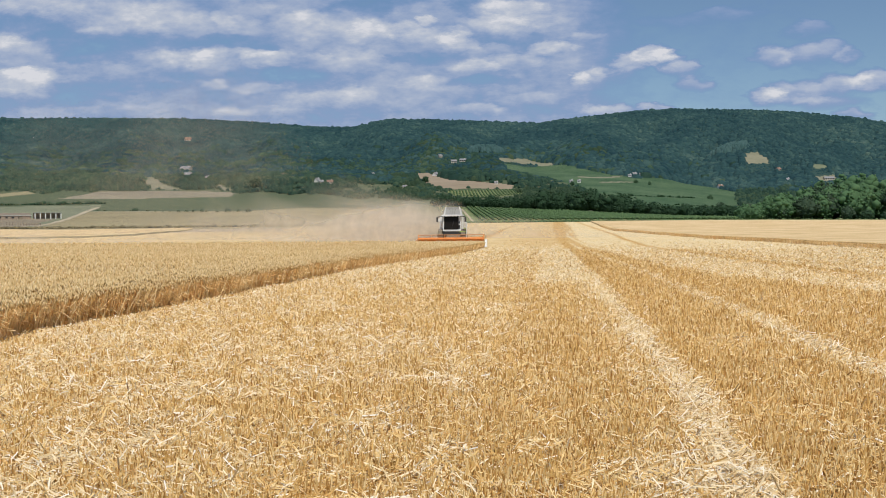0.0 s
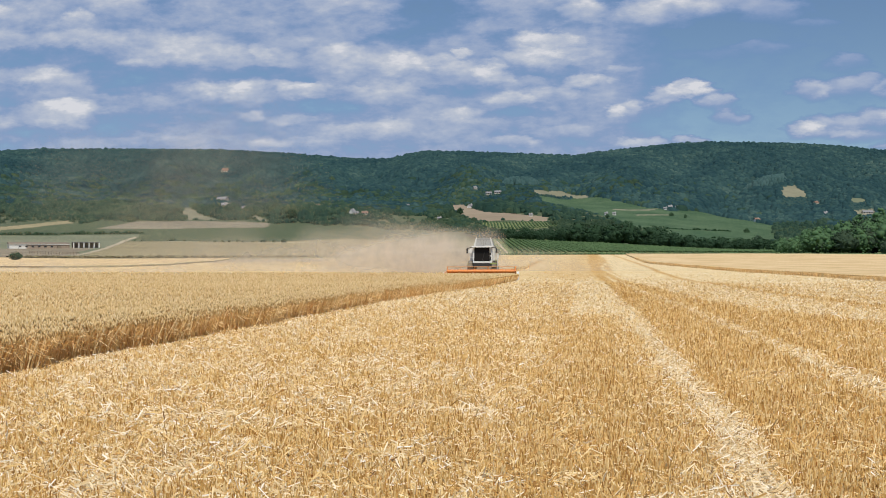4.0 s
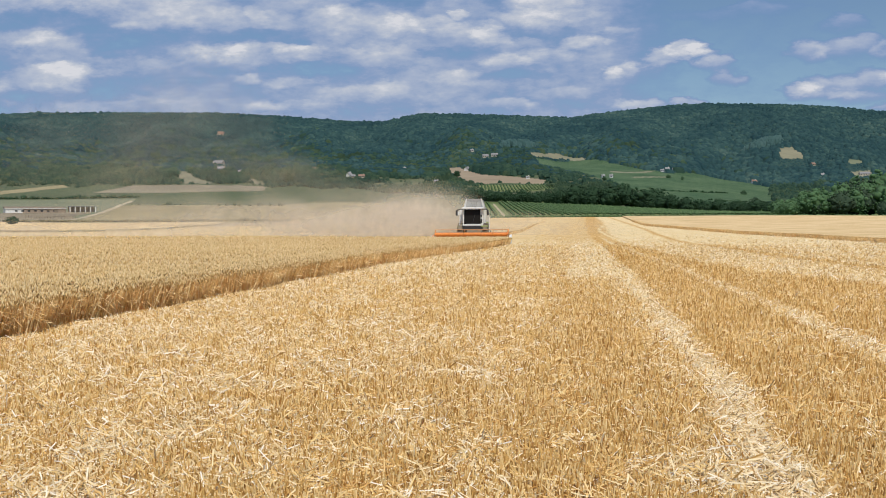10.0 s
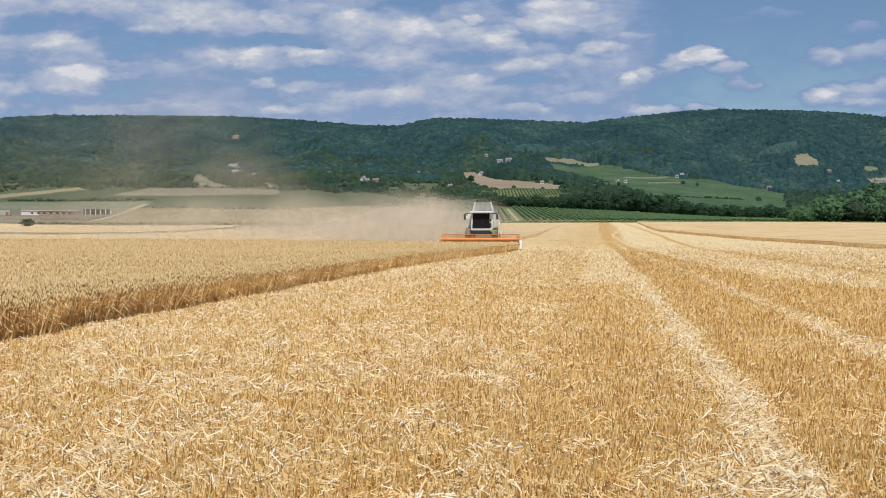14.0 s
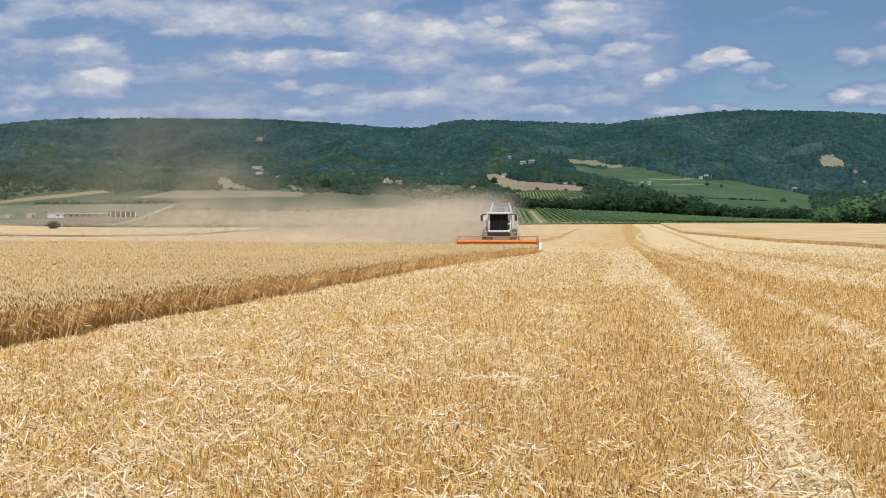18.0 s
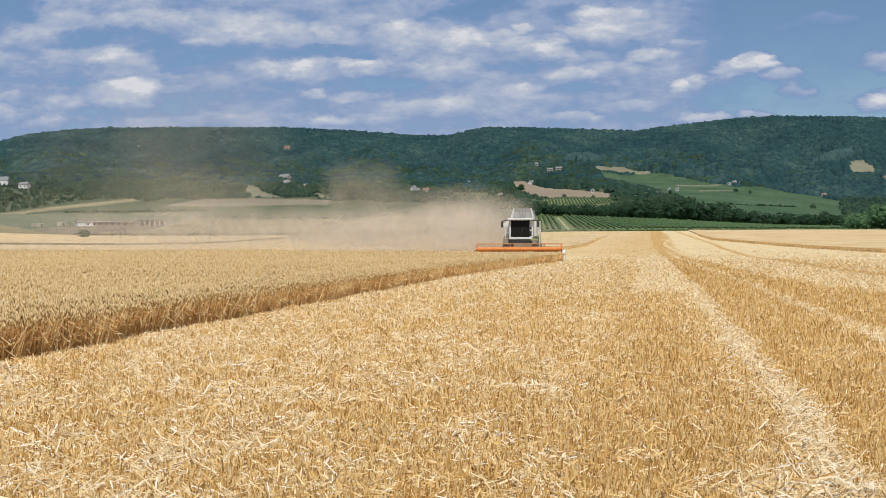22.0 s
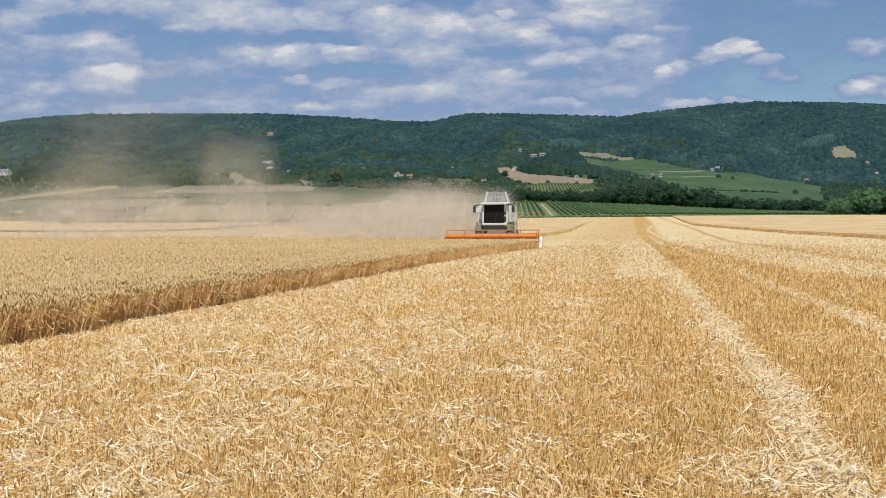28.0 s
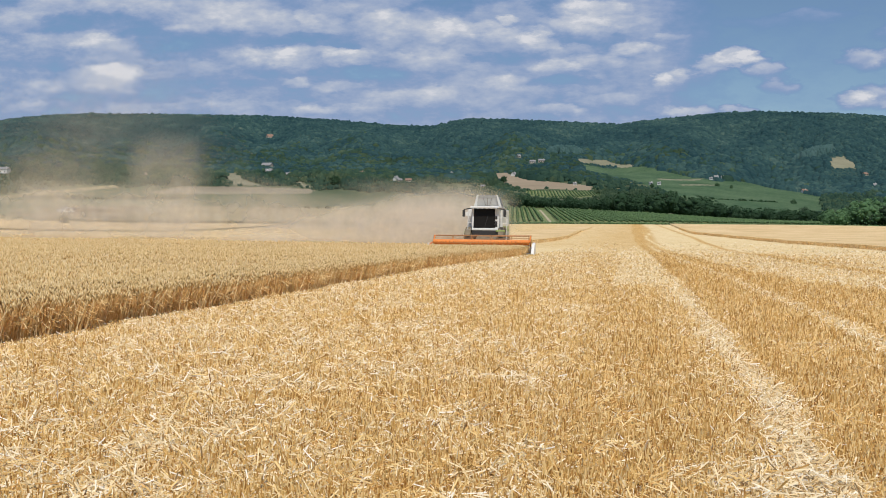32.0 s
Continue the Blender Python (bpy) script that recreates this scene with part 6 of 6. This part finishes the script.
# ---- houses on the slopes ----
def make_house(x, y, wide, deep, eaves, ridge, turn, wall, roof, label, name="house", windows=2):
    z = float(terrain(x, y))
    house = tagged(new(name), label, "house", "houses on the slopes")
    house.matrix_basis = pose(x, y, z - 0.3, 0, 0, turn)
    bm = solid([(-deep / 2, 0), (deep / 2, 0), (deep / 2, eaves), (0, ridge - 0.15), (-deep / 2, eaves)], wide, 0)
    walls = part("wall", bm, house, mat=MAT[wall])
    slope = (ridge - eaves) / (deep / 2)
    o = 0.5
    bm = solid([(-deep / 2 - o, eaves - o * slope), (0, ridge), (deep / 2 + o, eaves - o * slope), (deep / 2 + o, eaves - o * slope + 0.25), (0, ridge + 0.27), (-deep / 2 - o, eaves - o * slope + 0.25)], wide + 0.8, 0)
    top = part("roof", bm, house, mat=MAT[roof])
    part("chimney", box((wide * 0.2, -0.35, ridge - 0.6), (wide * 0.2 + 0.6, 0.35, ridge + 0.9), 0.03), top, "plastered chimney", mat=MAT[wall])
    for i in range(windows):
        u = -wide / 2 + wide * (i + 0.5) / windows
        w = part("window", box((u - 0.55, -deep / 2 - 0.05, 1.1), (u + 0.55, -deep / 2 + 0.05, 2.4), 0.02), house, "dark small window", mat=MAT["pane"])
        part("frame", box((u - 0.65, -deep / 2 - 0.04, 1.0), (u + 0.65, -deep / 2 + 0.02, 1.1), 0.01), w, "pale window sill", mat=MAT["plaster"])
    return house


def build_houses():
    for x, y, wide, deep, eaves, ridge, turn, wall, roof, label, n in HOUSES:
        make_house(x, y, wide, deep, eaves, ridge, turn, wall, roof, label, "house", n)
    # farm yard: a long low barn, an open shed, a pale tank
    x0, y0, z0 = -262, 536, float(terrain(-258, 536))
    turn = -27
    barn = tagged(new("barn"), "long low dusty brick barn with a pale eaves band", "barn")
    barn.matrix_basis = pose(-270, 540, z0 - 0.4, 0, 0, turn + 62)
    part("wall", box((-6.0, -4, 0), (14.5, 4, 2.6), 0.04), barn, mat=MAT["brown_wall"])
    part("wall", box((-14.0, -4.05, 0), (-6.0, 4, 2.6), 0.04), barn, "whitewashed end of the barn", mat=MAT["plaster"])
    part("eaves", box((-14.3, -4.4, 2.6), (14.8, 4.4, 2.85), 0.03), barn, "white eaves band", mat=MAT["plaster"])
    bm = solid([(-4.4, 2.85), (4.4, 2.85), (0, 3.9)], 29.0, 0)
    bmesh.ops.translate(bm, vec=(0.25, 0, 0), verts=bm.verts)
    part("roof", bm, barn, mat=MAT["wood"])
    for i in range(7):
        part("window", box((-9.6 + i * 3, -4.06, 1.2), (-8.4 + i * 3, -3.95, 2.0), 0.02), barn, "small dark window", mat=MAT["pane"])
    part("door", box((9.0, -4.07, 0.1), (10.6, -3.95, 2.3), 0.02), barn, "dark plank door", mat=MAT["wood"])
    shed = tagged(new("open_shed"), "open-fronted farm shed with white pillars", "shed")
    shed.matrix_basis = pose(-251, 553, float(terrain(-251, 553)) - 0.3, 0, 0, turn + 62)
    part("back_wall", box((-6.5, 1.5, 0), (6.5, 1.8, 3.0), 0.02), shed, mat=MAT["wood"])
    part("roof", box((-6.8, -2.2, 3.0), (6.8, 2.0, 3.25), 0.03), shed, mat=MAT["roof_grey"])
    for i in range(6):
        part("pillar", box((-6.4 + i * 2.5, -2.0, 0), (-5.9 + i * 2.5, -1.6, 3.0), 0.02), shed, "white pillar", mat=MAT["plaster"])
    for k, (x, y, w) in enumerate(((-283, 521, 5.0), (-290, 512, 3.2), (-294, 514, 2.6))):
        store = tagged(new("container"), "pale metal farm container on bare ground", "container", "farm containers")
        store.matrix_basis = pose(x, y, float(terrain(x, y)), 0, 0, 30 * k)
        part("shell", box((-w / 2, -1.2, 0), (w / 2, 1.2, 2.4 - 0.5 * k), 0.05), store, mat=MAT["cream"])
        part("door", box((w * 0.1, -1.24, 0.1), (w * 0.4, -1.18, 1.7 - 0.4 * k), 0.02), store, "dark door", mat=MAT["wood"])
    fence = tagged(new("paddock_fence"), "weathered timber post-and-rail fence round the farm paddock", "fence")
    post = None
    for i in range(19):
        x, y = -244 + i * 1.4, 480 - i * 0.25
        m = pose(x, y, float(terrain(x, y)) - 0.2)
        post = post or box((-0.09, -0.09, 0), (0.09, 0.09, 1.6), 0.01)
        if i == 0:
            first = part("post", post, fence, mat=MAT["wood"], at=m)
        else:
            part("post", first.data, fence, at=m)
    for z in (0.6, 1.15):
        a, b = (-244, 480), (-218.8, 475.5)
        part("rail", tube((*a, float(terrain(*a)) + z), (*b, float(terrain(*b)) + z), 0.06, 6), fence, mat=MAT["wood"])
    van = tagged(new("van"), "small white van parked below the woods", "van")
    van.matrix_basis = pose(-243, 993, float(terrain(-243, 993)) + 0.05, 0, 0, 5)
    part("body", box((-2.6, -1, 0.45), (2.2, 1, 2.3), 0.25), van, mat=MAT["plaster"])
    part("windscreen", box((2.0, -0.85, 1.3), (2.23, 0.85, 2.1), 0.05), van, mat=MAT["pane"])
    for x in (-1.7, 1.5):
        for y in (-0.95, 0.95):
            part("wheel", tube((x, y - 0.1, 0.35), (x, y + 0.1, 0.35), 0.35, 14), van, mat=MAT["rubber"])


build_houses()


# ---- dust behind the harvester, in drifting puffs ----
def puff_mesh(seed, size, shells, density):
    """A puff of dust: a few billowing open domes, one behind the other, thin at the rim."""
    r = np.random.default_rng(seed)
    rings, sides = 9, 28
    v, f, t, n = [], [], [], 0
    a = np.linspace(0, 2 * math.pi, sides + 1)[:-1]
    for _ in range(shells):
        c = r.normal(size=3) * np.array(size) * 0.20
        s = np.array(size) * r.uniform(0.45, 0.75) * r.uniform(0.85, 1.15, 3)
        ph = r.uniform(0, 6.283, 4)
        pts, th = [(0.0, -0.55, 0.0)], [1.0]
        for i in range(1, rings + 1):
            q = i / rings
            wave = 1 + q * (0.16 * np.sin(2 * a + ph[0]) + 0.12 * np.sin(3 * a + ph[1]) + 0.08 * np.sin(5 * a + ph[2]))
            pts += list(zip(q * np.cos(a) * wave, -0.55 * np.sqrt(1 - 0.97 * q * q) + 0.05 * np.sin(4 * a + ph[3]) * q, q * np.sin(a) * wave))
            th += [(1 - q * q) ** 1.3] * sides
        v.append(np.array(pts) * s + c)
        t.append(np.array(th) * density * r.uniform(0.75, 1.25))
        for k in range(sides):
            f.append((n, n + 1 + k, n + 1 + (k + 1) % sides, n + 1 + (k + 1) % sides))
        for i in range(rings - 1):
            p = n + 1 + i * sides
            for k in range(sides):
                m = (k + 1) % sides
                f.append((p + k, p + sides + k, p + sides + m, p + m))
        n += len(pts)
    f = np.array(f)
    tri = np.concatenate([f[:, :3], f[f[:, 2] != f[:, 3]][:, [0, 2, 3]]])
    return mesh_np("dust_puff", np.concatenate(v), tri, MAT["dust"], smooth=True, values=("thick", np.concatenate(t)))


def build_dust():
    """Puffs with their paths: those that trail the machine and those that the wind carries off to the side."""
    r = random.Random(12)
    label = "drifting cloud of pale straw dust behind the harvester"
    made = []
    times = np.arange(0, 32.1, 2.0)
    def puff(seed, size, density, rows, turn=0.0):
        ob = tagged(new("dust_puff", puff_mesh(seed, size, 1, density)), label, "dust", "dust cloud", "stuff")
        made.append((ob, rows, turn))
    # the plume that keeps its place beside and behind the machine, rolling a little as it goes
    for i, (dx, dy, dz, size, density) in enumerate(((-7.0, 9.5, 1.3, (18, 1.5, 5.0), 1.4), (-20, 17, 1.6, (30, 1.5, 6.4), 0.95), (-47, 25, 0.7, (64, 1.5, 5.4), 0.9))):
        puff(20 + i, size, density, [(t, HARVESTER_X + dx + 0.9 * math.sin(t * 0.45 + i * 2), harvester_y(t) + dy, dz + 0.3 * math.sin(t * 0.37 + i * 2)) for t in times], 3 * i)
    for i, (dx, dy, dz, size, density) in enumerate(((-3.5, 11.5, 2.4, (7, 1.2, 5.0), 0.60), (-8, 13.5, 3.2, (8, 1.2, 5.5), 0.55), (-13, 20, 2.8, (10, 1.2, 6.0), 0.50), (-19, 22.5, 3.6, (11, 1.2, 5.5), 0.45))):
        puff(80 + i, size, density, [(t, HARVESTER_X + dx + (1.2 + 0.25 * i) * math.sin(t * 0.55 + i * 1.7), harvester_y(t) + dy, dz - 0.2 + 0.6 * math.sin(t * 0.43 + i * 2.3)) for t in times], 2 * i - 5)
    # a low bank of haze over the far fields, drawn out sideways by the wind
    puff(33, (88, 4, 7.5), 0.74, [(t, HARVESTER_X - 25 - 1.05 * t, harvester_y(t) + 62, 0.5 + 0.08 * t) for t in times])
    # puffs let go on the way, which then rise and drift off
    for i, (te, dx, dy, z0, v, up, size, density) in enumerate(((-6, -24, 14, 2.4, .75, .30, (9, 4, 9), .22), (4, -8, 15, 2.4, 1.7, .32, (14, 4, 8), .20), (17, -10, 18.5, -3.2, 2.0, .70, (11, 1.5, 12), .40), (20, -63, 49, -5.0, .45, 1.1, (11, 2, 12), .34))):
        rows = []
        for t in times:
            gone = max(0.0, t - te)
            rows.append((t, HARVESTER_X + dx - v * gone, harvester_y(min(t, te)) + dy, z0 + up * min(gone, 7) + 0.05 * gone))
        puff(40 + i, size, density, rows)
    # older dust before the hills, spread out and slow
    for i, (x, y, z, v, size, density) in enumerate(((-43, 150, 8.5, .4, (19, 4, 15), .17), (-64, 158, 7.5, .25, (22, 4, 14), .08), (-25, 148, 4.5, .35, (17, 4, 8), .18), (-88, 160, 7.0, .2, (24, 4, 14), .07))):
        puff(60 + i, size, density, [(t, x - v * t, y - 0.7 * t, z - 0.02 * t + 0.3 * math.sin(t * 0.2 + i)) for t in times])
    return made


PUFFS = build_dust()


def motions():
    """All that moves: the harvester with its reel and wheels, the crop that it cuts, and the dust."""
    g = lambda y: float(terrain(HARVESTER_X, y)) - 0.02
    walk(HARVESTER, [(t, pose(HARVESTER_X, harvester_y(t), g(harvester_y(t)))) for t in np.arange(0, 32.1, 1.0)])
    walk(REEL, [(t, pose(0, -0.38, 0.92, 76 * i)) for i, t in enumerate(np.arange(0, 32.1, 0.5))])
    for wheel, x, y, r in WHEELS:
        turn = math.degrees((HARVESTER_Y0 - HARVESTER_Y1) / 32.0 * 0.5 / r)
        walk(wheel, [(t, pose(x, y, r, turn * i)) for i, t in enumerate(np.arange(0, 32.1, 0.5))])
    for y0, ob in SECTIONS:
        when = (HARVESTER_Y0 - (y0 + STRIP_STEP * 0.5) - 0.6) / (HARVESTER_Y0 - HARVESTER_Y1) * 32.0
        if when < 0.6:
            ob.matrix_basis = pose(0, 0, -1.2)
            continue
        if when > 31.0:
            continue
        walk(ob, [(0, pose(0, 0, 0)), (when - 0.3, pose(0, 0, 0)), (when + 0.3, pose(0, 0, -1.2)), (32, pose(0, 0, -1.2))])
    for ob, rows, turn in PUFFS:
        walk(ob, [(t, pose(x, y, z, 0, 0, turn)) for t, x, y, z in rows])


motions()
